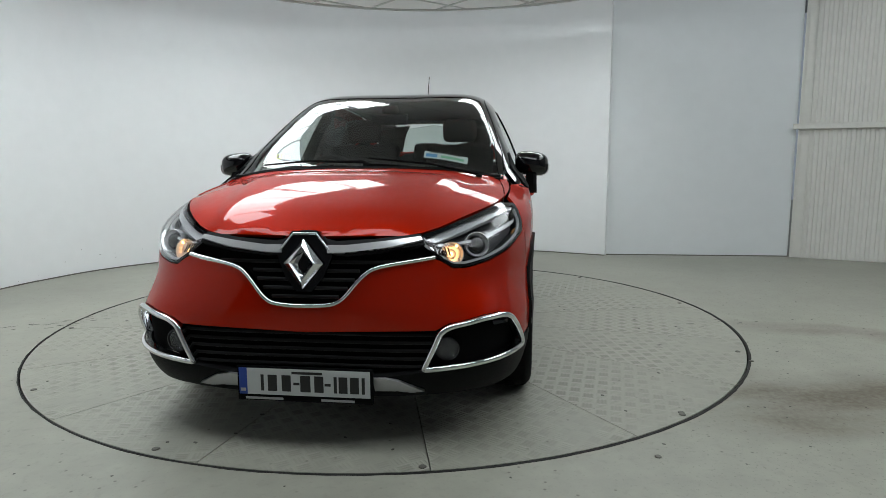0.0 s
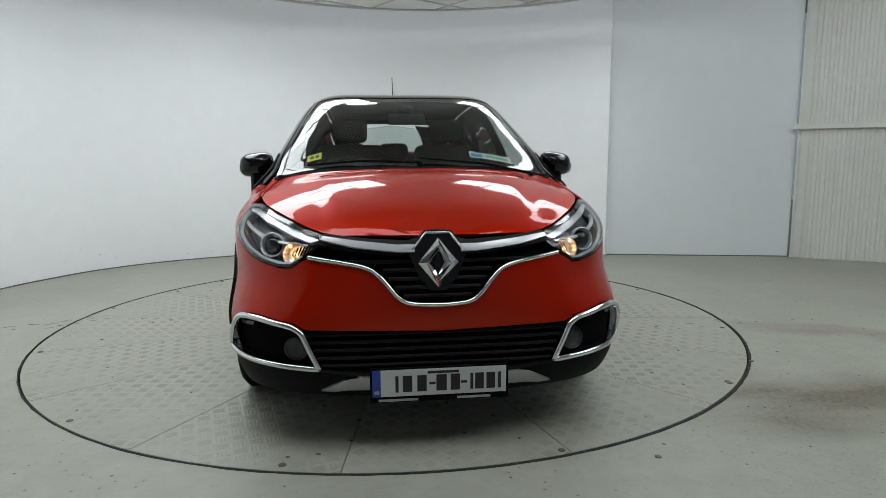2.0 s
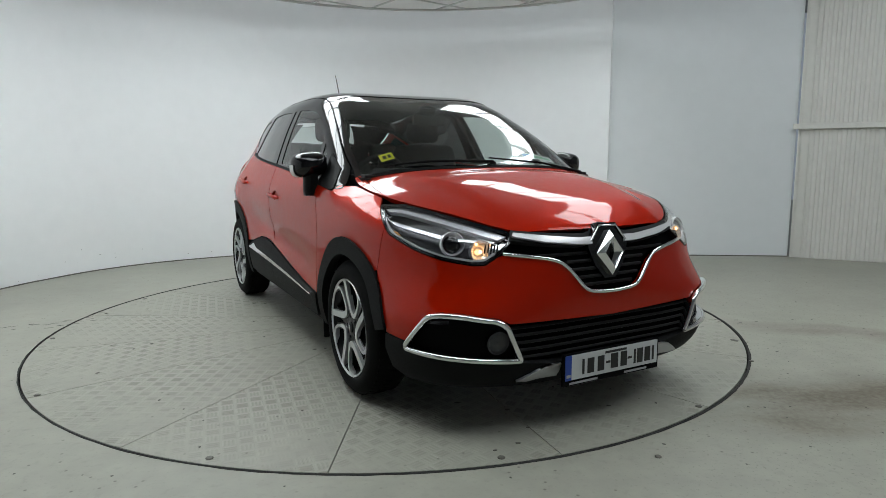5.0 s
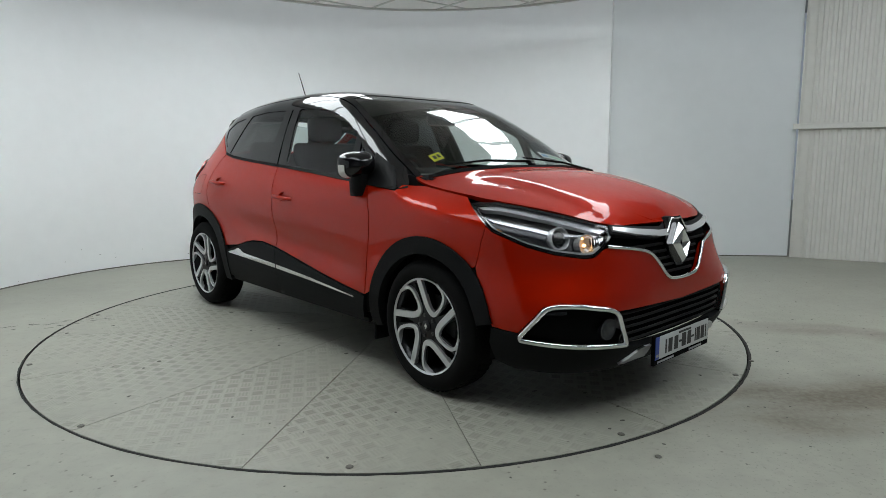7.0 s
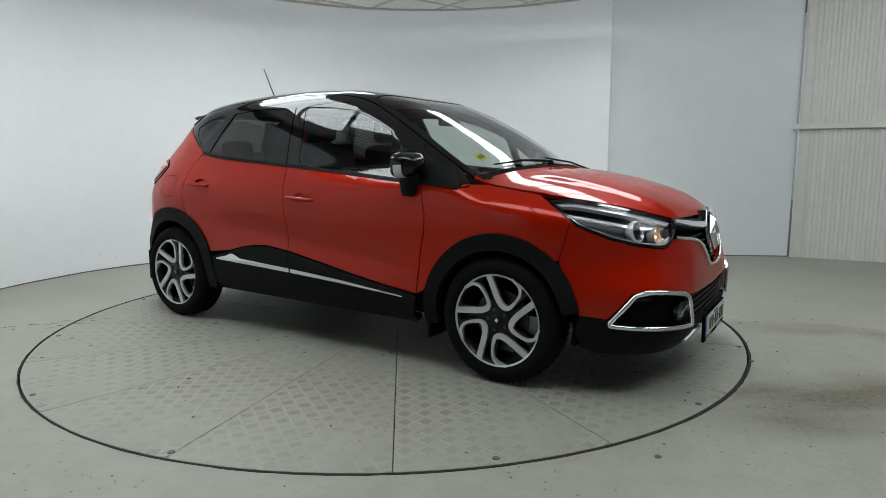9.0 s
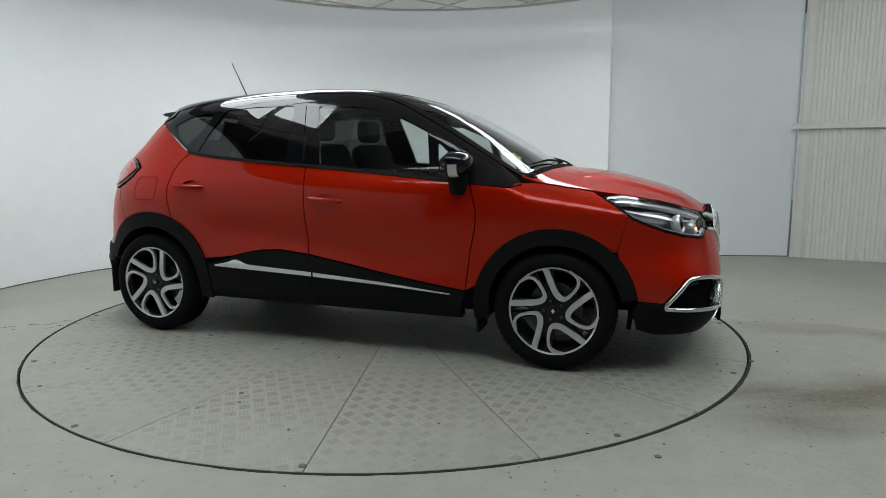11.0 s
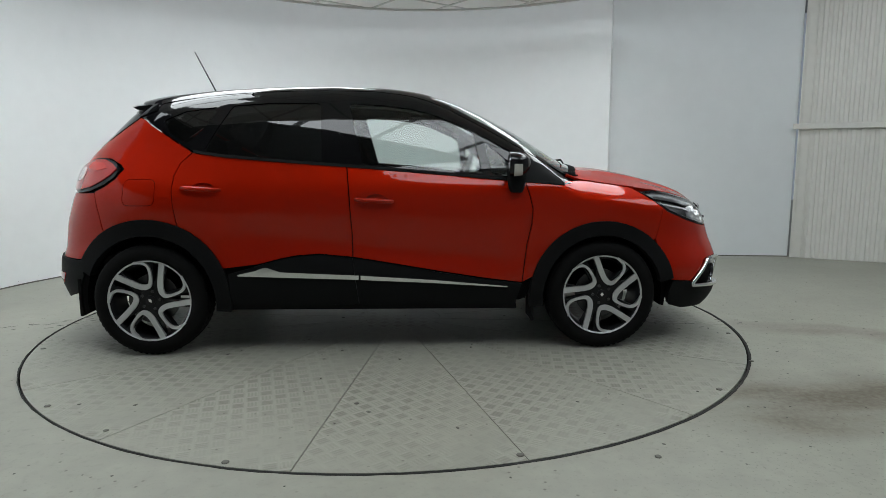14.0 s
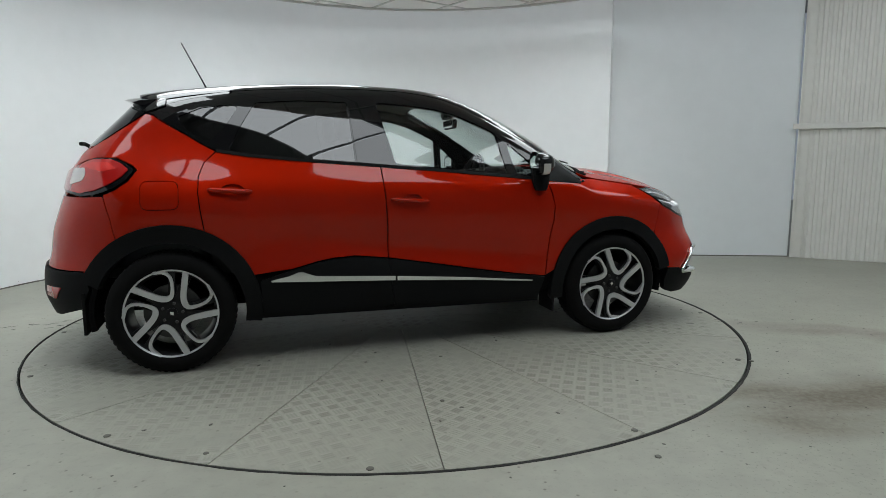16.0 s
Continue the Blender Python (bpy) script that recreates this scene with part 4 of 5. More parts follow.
def glasshouse():
    low = [(x, z) for x, z in SILL_LINE]
    dlo = [(-1.05, 1.165), (-1.2, 1.255), (-1.36, 1.357), (-1.40, 1.37)]
    outer = list(reversed(dlo)) + low[1:] + [(1.12, 0.975), (1.10, 0.998)] + [(x, EDGE(x) - 0.002) for x in (1.0, 0.9, 0.8, 0.7, 0.6, 0.5, 0.4, 0.3, 0.2, 0.1, 0.0, -0.15, -0.3, -0.5, -0.7, -0.9, -1.1, -1.3, -1.42)] + [(-1.46, 1.375)]
    f_glass = [(-0.085, 1.088), (0.25, 1.060), (0.60, 1.030), (0.555, 1.27), (0.44, 1.325), (0.33, 1.372), (0.2, 1.408), (0.05, 1.428), (-0.10, 1.438), (-0.168, 1.438)]
    q_glass = [(0.655, 1.026), (0.80, 1.012), (0.77, 1.085), (0.62, 1.215)]
    r_glass = [(-0.99, 1.165), (-0.88, 1.148), (-0.6, 1.122), (-0.315, 1.103), (-0.335, 1.440), (-0.60, 1.444), (-0.84, 1.428), (-0.93, 1.28)]
    d_glass = [(-1.09, 1.205), (-0.995, 1.30), (-0.93, 1.40), (-0.955, 1.415), (-1.12, 1.395), (-1.24, 1.345), (-1.20, 1.275)]
    holes = [rounded(on_side(h), 0.02, 3) for h in (f_glass, q_glass, r_glass, d_glass)]
    both("window_frame", on_side(outer), BLACK_GLOSS, CAR, holes=holes, thick=0.02)
    for nm, poly, mat in (("front_window", holes[0], GLASS), ("quarter_window", holes[1], GLASS), ("rear_side_window", holes[2], PRIVACY), ("rear_quarter_window", holes[3], PRIVACY)):
        both(nm, inset(poly, -0.004), mat, CAR, off=-0.004, thick=0, step=0.02)
    # rubber seal along the sills
    seal = [(x, z + 0.012) for x, z in SILL_LINE] + [(x, z - 0.004) for x, z in reversed(SILL_LINE)]
    both("window_seal", on_side(seal), PLASTIC, CAR, off=0.005, thick=0.008)
    # B pillar cover and mirror sail
    both("pillar_cover", [(-0.305, 1.098), (-0.19, 1.088), (-0.255, 1.44), (-0.33, 1.443)], BLACK_GLOSS, CAR, off=0.004)
    both("mirror_sail", on_side([(0.80, 1.0), (1.062, 0.976), (1.055, 0.99), (0.955, 1.075), (0.79, 1.15)]), PLASTIC, CAR, off=0.005, thick=0.01)
    # windscreen and roof on the lid
    ws = []
    for u in np.linspace(-0.955, 0.955, 19):
        ws.append((1.235 - 0.12 * abs(u) ** 2.2, float(u)))
    for u in np.linspace(0.94, -0.94, 19):
        ws.append((0.335 - 0.03 * abs(u) ** 2, float(u)))
    sheet("windscreen", ws, GLASS, CAR, surf=lid_u, off=-0.003, thick=0, step=0.05, flip=False)
    frame_out = [(1.10, -0.995), (0.2, -0.995), (-0.8, -0.995), (-1.44, -0.99), (-1.48, -0.5), (-1.49, 0.0), (-1.48, 0.5), (-1.44, 0.99), (-0.8, 0.995), (0.2, 0.995), (1.10, 0.995)]
    for u in np.linspace(0.95, -0.95, 15):
        frame_out.append((1.26 - 0.125 * abs(u) ** 2.2, float(u)))
    roof = sheet("roof", frame_out, BLACK_GLOSS, CAR, surf=lid_u, holes=[ws], thick=0.015, step=0.06, label="glossy black roof with windscreen pillars")
    bm = bmesh.new()
    tube(bm, [(-1.105, 0, 1.528), (-1.122, 0, 1.562)], [0.018, 0.010], 10)
    tube(bm, [(-1.120, 0, 1.556), (-1.140, 0, 1.60), (-1.254, 0, 1.831)], [0.0065, 0.0042, 0.0028], 8)
    part("aerial", bm, RUBBER, CAR)
    # rear spoiler
    bm = bmesh.new()
    prof = [(-1.34, 0.030), (-1.54, 0.012), (-1.568, 0.002), (-1.545, -0.010), (-1.38, -0.025)]
    rings = []
    for i in range(15):
        u = -1 + 2 * i / 14
        rings.append([bm.verts.new((x + 0.10 * abs(u) ** 3, u * 0.505, z + 1.460 - 0.035 * abs(u) ** 2.5)) for x, z in prof])
    for a, b in zip(rings, rings[1:]):
        for k in range(len(prof)):
            bm.faces.new((a[k], a[(k + 1) % len(prof)], b[(k + 1) % len(prof)], b[k]))
    bm.faces.new(rings[0])
    bm.faces.new(rings[-1])
    part("rear_spoiler", bm, BLACK_GLOSS, CAR, smooth=40)
    both("spoiler_fin", on_side([(-1.30, 1.402), (-1.40, 1.369), (-1.46, 1.392), (-1.495, 1.422), (-1.44, 1.442), (-1.30, 1.446)]), BLACK_GLOSS, CAR, off=0.006, thick=0.02, step=0.02)
    bm = bmesh.new()
    tube(bm, [(-1.80, 0.05, 1.19), (-1.845, 0.05, 1.215), (-1.85, -0.02, 1.215)], 0.012, 8)
    part("rear_wiper", bm, RUBBER, CAR)


def bonnet_and_front():
    # bonnet over the lid, with the wing tops outside it
    b = []
    for u in np.linspace(-0.93, 0.93, 19):
        b.append((1.225 - 0.115 * abs(u) ** 2.2, float(u)))
    side = [(1.2, 0.94), (1.30, 0.955), (1.42, 0.975), (1.52, 0.998), (1.65, 1.0), (1.8, 1.0), (1.92, 1.0), (2.0, 1.0), (2.035, 0.985)]
    b += side
    b += [(2.062, 0.75), (2.078, 0.4), (2.082, 0.0), (2.078, -0.4), (2.062, -0.75)]
    b += [(x, -u) for x, u in reversed(side)]
    sheet("bonnet", b, PAINT, CAR, surf=lid_u, thick=0.02, step=0.05)
    for sd in (-1, 1):
        w = [(x, sd * u) for x, u in ((1.105, 0.962), (1.125, 0.940), (1.2, 0.946), (1.30, 0.961), (1.42, 0.981), (1.51, 0.9985), (1.51, 1.0), (1.4, 1.0), (1.2, 1.0), (1.10, 1.0))]
        sheet("wing_top", w, PAINT, CAR, surf=lid_u, off=0.003, thick=0.012, step=0.03)
    # bumper skin
    U = [(-0.49, 0.752), (-0.333, 0.730), (-0.265, 0.714), (-0.228, 0.692), (-0.192, 0.654), (-0.158, 0.613), (-0.122, 0.588), (-0.07, 0.579), (0.0, 0.576)]
    right = on_side([(1.66, 0.826), (1.645, 0.76), (1.618, 0.645)]) + on_side([p for p in ARCH_F if p[0] > 1.62 and p[1] > 0.40]) + on_side([(1.725, 0.402), (1.845, 0.392), (1.94, 0.512), (1.985, 0.528)]) + on_nose([(-0.67, 0.527), (-0.545, 0.506), (-0.50, 0.482), (-0.3, 0.478), (0.0, 0.468)])
    top = on_nose([(y, z - 0.012) for y, z in reversed(U)]) + on_nose([(-0.512, 0.732), (-0.555, 0.701), (-0.600, 0.699)]) + on_side([(1.928, 0.716), (1.83, 0.746), (1.69, 0.803)])
    both("front_bumper", right + top, PAINT, CAR, thick=0.02)
    # lower valance and lower grille
    val = on_side([(1.725, 0.398), (1.84, 0.388), (1.855, 0.36)]) + on_nose([(-0.66, 0.342), (-0.45, 0.322), (-0.30, 0.30), (0.0, 0.29), (0.0, 0.19), (-0.30, 0.195), (-0.52, 0.215)]) + on_side([(1.80, 0.225), (1.72, 0.25), (1.705, 0.33)])
    both("front_valance", val, PLASTIC, CAR, off=0.006, thick=0.04)
    low = on_nose([(-0.50, 0.484), (-0.465, 0.322), (-0.30, 0.304), (0.0, 0.296), (0.30, 0.304), (0.465, 0.322), (0.50, 0.484), (0.30, 0.475), (0.0, 0.465), (-0.30, 0.475)])
    lg = sheet("lower_grille", low, DARK, CAR, off=-0.035, thick=0, label="black slatted lower grille")
    for i in range(5):
        z = 0.335 + 0.031 * i
        y = 0.455 + 0.045 * (z - 0.322) / 0.16
        bm = bmesh.new()
        tube(bm, [skin(sy(-y + 2 * y * j / 20, z), z) - Vector((0.022, 0, 0)) for j in range(21)], 0.0065, 8)
        part("slat", bm, TRIM, lg)
    # skid plates
    skid = on_nose([(-0.262, 0.298), (-0.31, 0.300), (-0.36, 0.290), (-0.45, 0.243), (-0.40, 0.238), (-0.35, 0.245), (-0.262, 0.243)])
    both("skid_plate", skid, SATIN, CAR, off=0.016, thick=0.02)
    # upper grille
    up = on_nose([(-0.49, 0.815), (-0.3, 0.80), (-0.1, 0.80), (0.1, 0.80), (0.3, 0.80), (0.49, 0.815)]) + on_nose([(-y, z) for y, z in U]) + on_nose(list(reversed(U)))[1:]
    ug = sheet("upper_grille", up, DARK, CAR, off=-0.03, thick=0, label="black upper grille with chrome wings")
    for z, y in ((0.60, 0.13), (0.632, 0.165), (0.664, 0.19), (0.696, 0.21), (0.728, 0.36)):
        bm = bmesh.new()
        tube(bm, [skin(sy(-y + 2 * y * j / 16, z), z) - Vector((0.02, 0, 0)) for j in range(17)], 0.007, 8)
        part("slat", bm, TRIM, ug)
    # chrome line under the grille
    line = [(y, z) for y, z in U] + [(-y, z) for y, z in reversed(U[:-1])]
    bm = bmesh.new()
    path = [p for p in spline([(*p, 0) for p in on_nose([(y * 1.015, z - 0.007) for y, z in line])], 5)]
    tube(bm, [skin(p.x, p.y) + Vector((0.004, 0, 0)) for p in path], 0.0085, 10)
    part("grille_chrome", bm, CHROME, ug, smooth=60)
    # black gloss bar with chrome wing above the grille
    bar = [(0.0, 0.816), (-0.05, 0.80), (-0.085, 0.763), (-0.165, 0.756), (-0.336, 0.772), (-0.478, 0.790), (-0.478, 0.826), (-0.3, 0.811), (-0.13, 0.803), (-0.088, 0.812), (-0.058, 0.830), (-0.038, 0.838), (0.0, 0.840)]
    both("grille_bar", on_nose(bar), TRIM, ug, off=0.008, thick=0.03)
    chrome = [(-0.096, 0.786), (-0.165, 0.785), (-0.336, 0.799), (-0.47, 0.812), (-0.472, 0.800), (-0.336, 0.777), (-0.165, 0.761), (-0.094, 0.760)]
    both("grille_wing", on_nose(chrome), SILVER, ug, off=0.020, thick=0.02, step=0.02)
    # badge: plain faceted lozenge on a black shield
    bx = 2.128
    tilt = Matrix.Translation((bx, 0, 0.726)) @ Matrix.Rotation(radians(-9), 4, "Y")
    bm = bmesh.new()
    sh = [(-0.108, 0.030), (-0.098, 0.058), (-0.064, 0.105), (-0.050, 0.124), (0.050, 0.124), (0.064, 0.105), (0.098, 0.058), (0.108, 0.030), (0.075, -0.05), (0.03, -0.105), (-0.03, -0.105), (-0.075, -0.05)]
    toyz = Matrix(((0, 0, 1, 0), (1, 0, 0, 0), (0, 1, 0, 0), (0, 0, 0, 1)))
    prism(bm, sh, -0.06, -0.012, tilt @ toyz)
    shield = part("badge_shield", bm, BLACK_GLOSS, ug)
    bm = bmesh.new()
    O = [(0, 0.094), (0.077, 0.0), (0, -0.094), (-0.077, 0.0)]
    R = [(0, 0.068), (0.048, 0.0), (0, -0.068), (-0.048, 0.0)]
    I = [(0, 0.045), (0.022, 0.0), (0, -0.045), (-0.022, 0.0)]
    M = tilt @ toyz
    rows = [[bm.verts.new(M @ Vector((x, y, h))) for x, y in q] for q, h in ((O, -0.012), (O, 0.004), (R, 0.026), (I, 0.0), (I, -0.012))]
    for a, c in zip(rows, rows[1:]):
        for k in range(4):
            bm.faces.new((a[k], a[(k + 1) % 4], c[(k + 1) % 4], c[k]))
    part("badge", bm, CHROME, ug, "plain chrome lozenge badge")
    bm = bmesh.new()
    tube(bm, [M @ Vector((x, y, -0.008)) for x, y in ((-0.098, 0.048), (-0.060, 0.096), (-0.046, 0.114), (0.046, 0.114), (0.060, 0.096), (0.098, 0.048))], 0.0045, 8)
    part("shield_chrome", bm, CHROME, ug, smooth=60)
    # fog lamp surrounds
    ring = on_nose([(-0.436, 0.322), (-0.505, 0.478), (-0.545, 0.503), (-0.67, 0.523)]) + on_side([(1.985, 0.524), (1.945, 0.512), (1.845, 0.382), (1.85, 0.356)]) + on_nose([(-0.66, 0.340)])
    ring = rounded(ring, 0.03, 4)
    hole = inset(ring, 0.019)
    for a in both("fog_lamp_surround", ring, CHROME, CAR, off=0.012, thick=0.03, holes=[hole], step=0.02, label="chrome fog lamp surround"):
        m = a.data.vertices[0].co.y > 0
        bm = bmesh.new()
        mid = inset(ring, 0.0095)
        mid = resample(mid, 0.02)
        pts = [skin(*p) + (normal_of(skin, *p) if normal_of(skin, *p).x > 0 or normal_of(skin, *p).y < 0 else -normal_of(skin, *p)) * 0.010 for p in mid]
        pts.append(pts[0])
        tube(bm, [Vector((p.x, -p.y if m else p.y, p.z)) for p in pts], 0.0115, 10)
        part("moulding", bm, CHROME, a, smooth=60)
        sheet("recess", inset(ring, 0.012), DARK, a, off=-0.03, thick=0, mirror=m)
        s0 = sy(-0.545, 0.40)
        c = skin(s0, 0.405)
        nn = normal_of(skin, s0, 0.405)
        if nn.x < 0:
            nn = -nn
        if m:
            c.y, nn.y = -c.y, -nn.y
        q = Matrix.Translation(c - nn * 0.03) @ (nn * 0.6 + Vector((0.4, 0, 0))).to_track_quat("Z", "Y").to_matrix().to_4x4()
        bm = bmesh.new()
        lathe(bm, [(0.046, 0.0), (0.046, 0.018), (0.041, 0.020), (0.037, 0.008), (0.0, -0.001)], 28, q)
        fl = part("fog_lamp", bm, FOG_BOWL, a, "round clear fog lamp", smooth=40)
        bm = bmesh.new()
        lathe(bm, [(0.041, 0.014), (0.030, 0.021), (0.015, 0.025), (0.0, 0.026)], 28, q)
        part("lens", bm, LENS, fl, smooth=60)
        sheet("daylight_strip", on_side([(2.02, 0.498), (1.955, 0.490), (1.945, 0.478), (2.02, 0.482)]), FOG_BOWL, a, off=-0.012, thick=0.006, mirror=m, step=0.02)


def headlamp(mirror):
    sd = 1 if mirror else -1
    out = on_side(LAMP_LOW) + on_nose([(-0.600, 0.704), (-0.555, 0.706), (-0.512, 0.738), (-0.468, 0.790), (-0.482, 0.826)]) + on_side([(x, EDGE(x) - 0.004) for x in (1.98, 1.89, 1.75, 1.63)])
    out = rounded(out, 0.015, 3)
    h = sheet("headlamp", inset(out, 0.002), LAMP_BACK, CAR, off=-0.062, thick=0, step=0.03, mirror=mirror, label="clear headlamp with black housing, sidelight lit")
    # housing walls
    bm = bmesh.new()
    rim = resample(out, 0.02)
    a = [skin(*p) - normal_of(skin, *p) * (-0.001) for p in rim]
    c = [skin(*p) - normal_of(skin, *p) * 0.063 for p in rim]
    if (normal_of(skin, *rim[0])).y > 0:
        c = [skin(*p) + normal_of(skin, *p) * 0.063 for p in rim]
    fl = Matrix.Diagonal((1, -1 if mirror else 1, 1, 1))
    va, vc = [bm.verts.new(fl @ p) for p in a], [bm.verts.new(fl @ p) for p in c]
    for i in range(len(va)):
        j = (i + 1) % len(va)
        bm.faces.new((va[i], va[j], vc[j], vc[i]))
    part("housing_rim", bm, RIM_BLACK, h, smooth=60)
    sheet("bezel", out, BLACK_GLOSS, h, off=0.001, thick=0.006, holes=[inset(out, 0.011)], step=0.02, mirror=mirror)
    upper = on_side([(1.565, 0.908), (1.63, 0.917), (1.75, 0.901), (1.89, 0.869), (1.97, 0.838)]) + on_nose([(-0.490, 0.812), (-0.520, 0.800)]) + on_side([(1.94, 0.832), (1.86, 0.858), (1.75, 0.882), (1.66, 0.897), (1.60, 0.898)])
    sheet("chrome_brow", upper, SILVER, h, off=-0.010, thick=0.02, step=0.02, mirror=mirror, label="silver upper trim")
    shelf = on_side([(1.63, 0.872), (1.72, 0.858), (1.83, 0.836), (1.92, 0.812)]) + on_nose([(-0.530, 0.800), (-0.530, 0.792)]) + on_side([(1.90, 0.804), (1.83, 0.824), (1.74, 0.842), (1.67, 0.856)])
    sheet("silver_shelf", shelf, SILVER, h, off=-0.022, thick=0.012, step=0.02, mirror=mirror)
    lower = on_side([(1.555, 0.898), (1.61, 0.862), (1.70, 0.803), (1.84, 0.752), (1.93, 0.727)]) + on_nose([(-0.595, 0.714), (-0.556, 0.716), (-0.520, 0.745), (-0.527, 0.752), (-0.560, 0.727), (-0.595, 0.725)]) + on_side([(1.93, 0.738), (1.84, 0.764), (1.715, 0.812), (1.625, 0.868), (1.575, 0.900)])
    sheet("silver_lip", lower, SILVER, h, off=-0.008, thick=0.012, step=0.015, mirror=mirror)
    side_mark = rounded(on_side([(1.66, 0.835), (1.71, 0.828), (1.73, 0.806), (1.70, 0.815)]), 0.008, 3)
    sheet("side_reflector", side_mark, AMBER, h, off=-0.030, thick=0.006, step=0.015, mirror=mirror, label="amber side reflector")
    inner = on_nose([(-0.548, 0.778), (-0.500, 0.792), (-0.482, 0.790), (-0.520, 0.748), (-0.545, 0.735)])
    sheet("inner_reflector", inner, CHROME, h, off=-0.026, thick=0.012, step=0.015, mirror=mirror)
    for k in range(5):
        y = -0.505 - 0.011 * k
        bm = bmesh.new()
        tube(bm, [fl @ (skin(sy(y, z), z) - Vector((0.022, 0, 0))) for z in (0.752 - 0.002 * k, 0.784 - 0.002 * k)], 0.0028, 6)
        part("flute", bm, FOG_BOWL, h, smooth=60)
    # projector and turn lamp bowls
    for nm, y, z, r in (("projector", -0.668, 0.797, 0.050), ("side_lamp", -0.572, 0.767, 0.048)):
        s0 = sy(y, z)
        c = skin(s0, z)
        n = normal_of(skin, s0, z)
        if n.x < 0:
            n = -n
        d = (n * 0.5 + Vector((0.9, -0.05, 0))).normalized()
        q = fl @ Matrix.Translation(c - n * 0.042) @ d.to_track_quat("Z", "Y").to_matrix().to_4x4()
        bm = bmesh.new()
        if nm == "projector":
            lathe(bm, [(r * 0.8, -0.02), (r, 0.004), (r * 1.02, 0.022), (r * 0.94, 0.028), (r * 0.80, 0.020), (r * 0.76, 0.006), (r * 0.3, 0.0), (0.0, 0.0)], 36, q)
            bowl = part(nm, bm, SILVER, h, "chrome-rimmed projector lamp", smooth=40)
            bm = bmesh.new()
            lathe(bm, [(r * 0.74, 0.008), (r * 0.62, 0.022), (r * 0.35, 0.031), (0.0, 0.034)], 28, q)
            part("lens", bm, BLACK_GLOSS, bowl, "dark glass projector lens", smooth=60)
        else:
            lathe(bm, [(r * 0.9, -0.022), (r, 0.020), (r * 0.94, 0.020), (r * 0.75, -0.002), (r * 0.42, -0.014), (0.0, -0.018)], 18, q)
            bowl = part(nm, bm, FACET, h, "faceted bright lamp bowl")
            for bx, by, bz, br in ((0.0, 0.0, -0.002, 0.0075), (-0.020, 0.030, 0.012, 0.0055)):
                bm = bmesh.new()
                bmesh.ops.create_uvsphere(bm, u_segments=12, v_segments=8, radius=br, matrix=q @ Matrix.Translation((bx, by, bz)))
                part("bulb", bm, BULB, bowl, "lit warm bulb", smooth=60)
    sheet("lens", inset(out, 0.004), LENS, h, off=0.002, thick=0, step=0.03, mirror=mirror)


def wheel(x, side):
    w = new("wheel")
    w.parent = CAR
    tagged(w, "black and machined alloy wheel with road tyre")
    w.matrix_basis = Matrix.Translation((x, side * 0.765, WR)) @ Matrix.Rotation(radians(90 if side < 0 else -90), 4, "X") @ Matrix.Rotation(radians(0 if x > 0 else 41), 4, "Z")
    return w


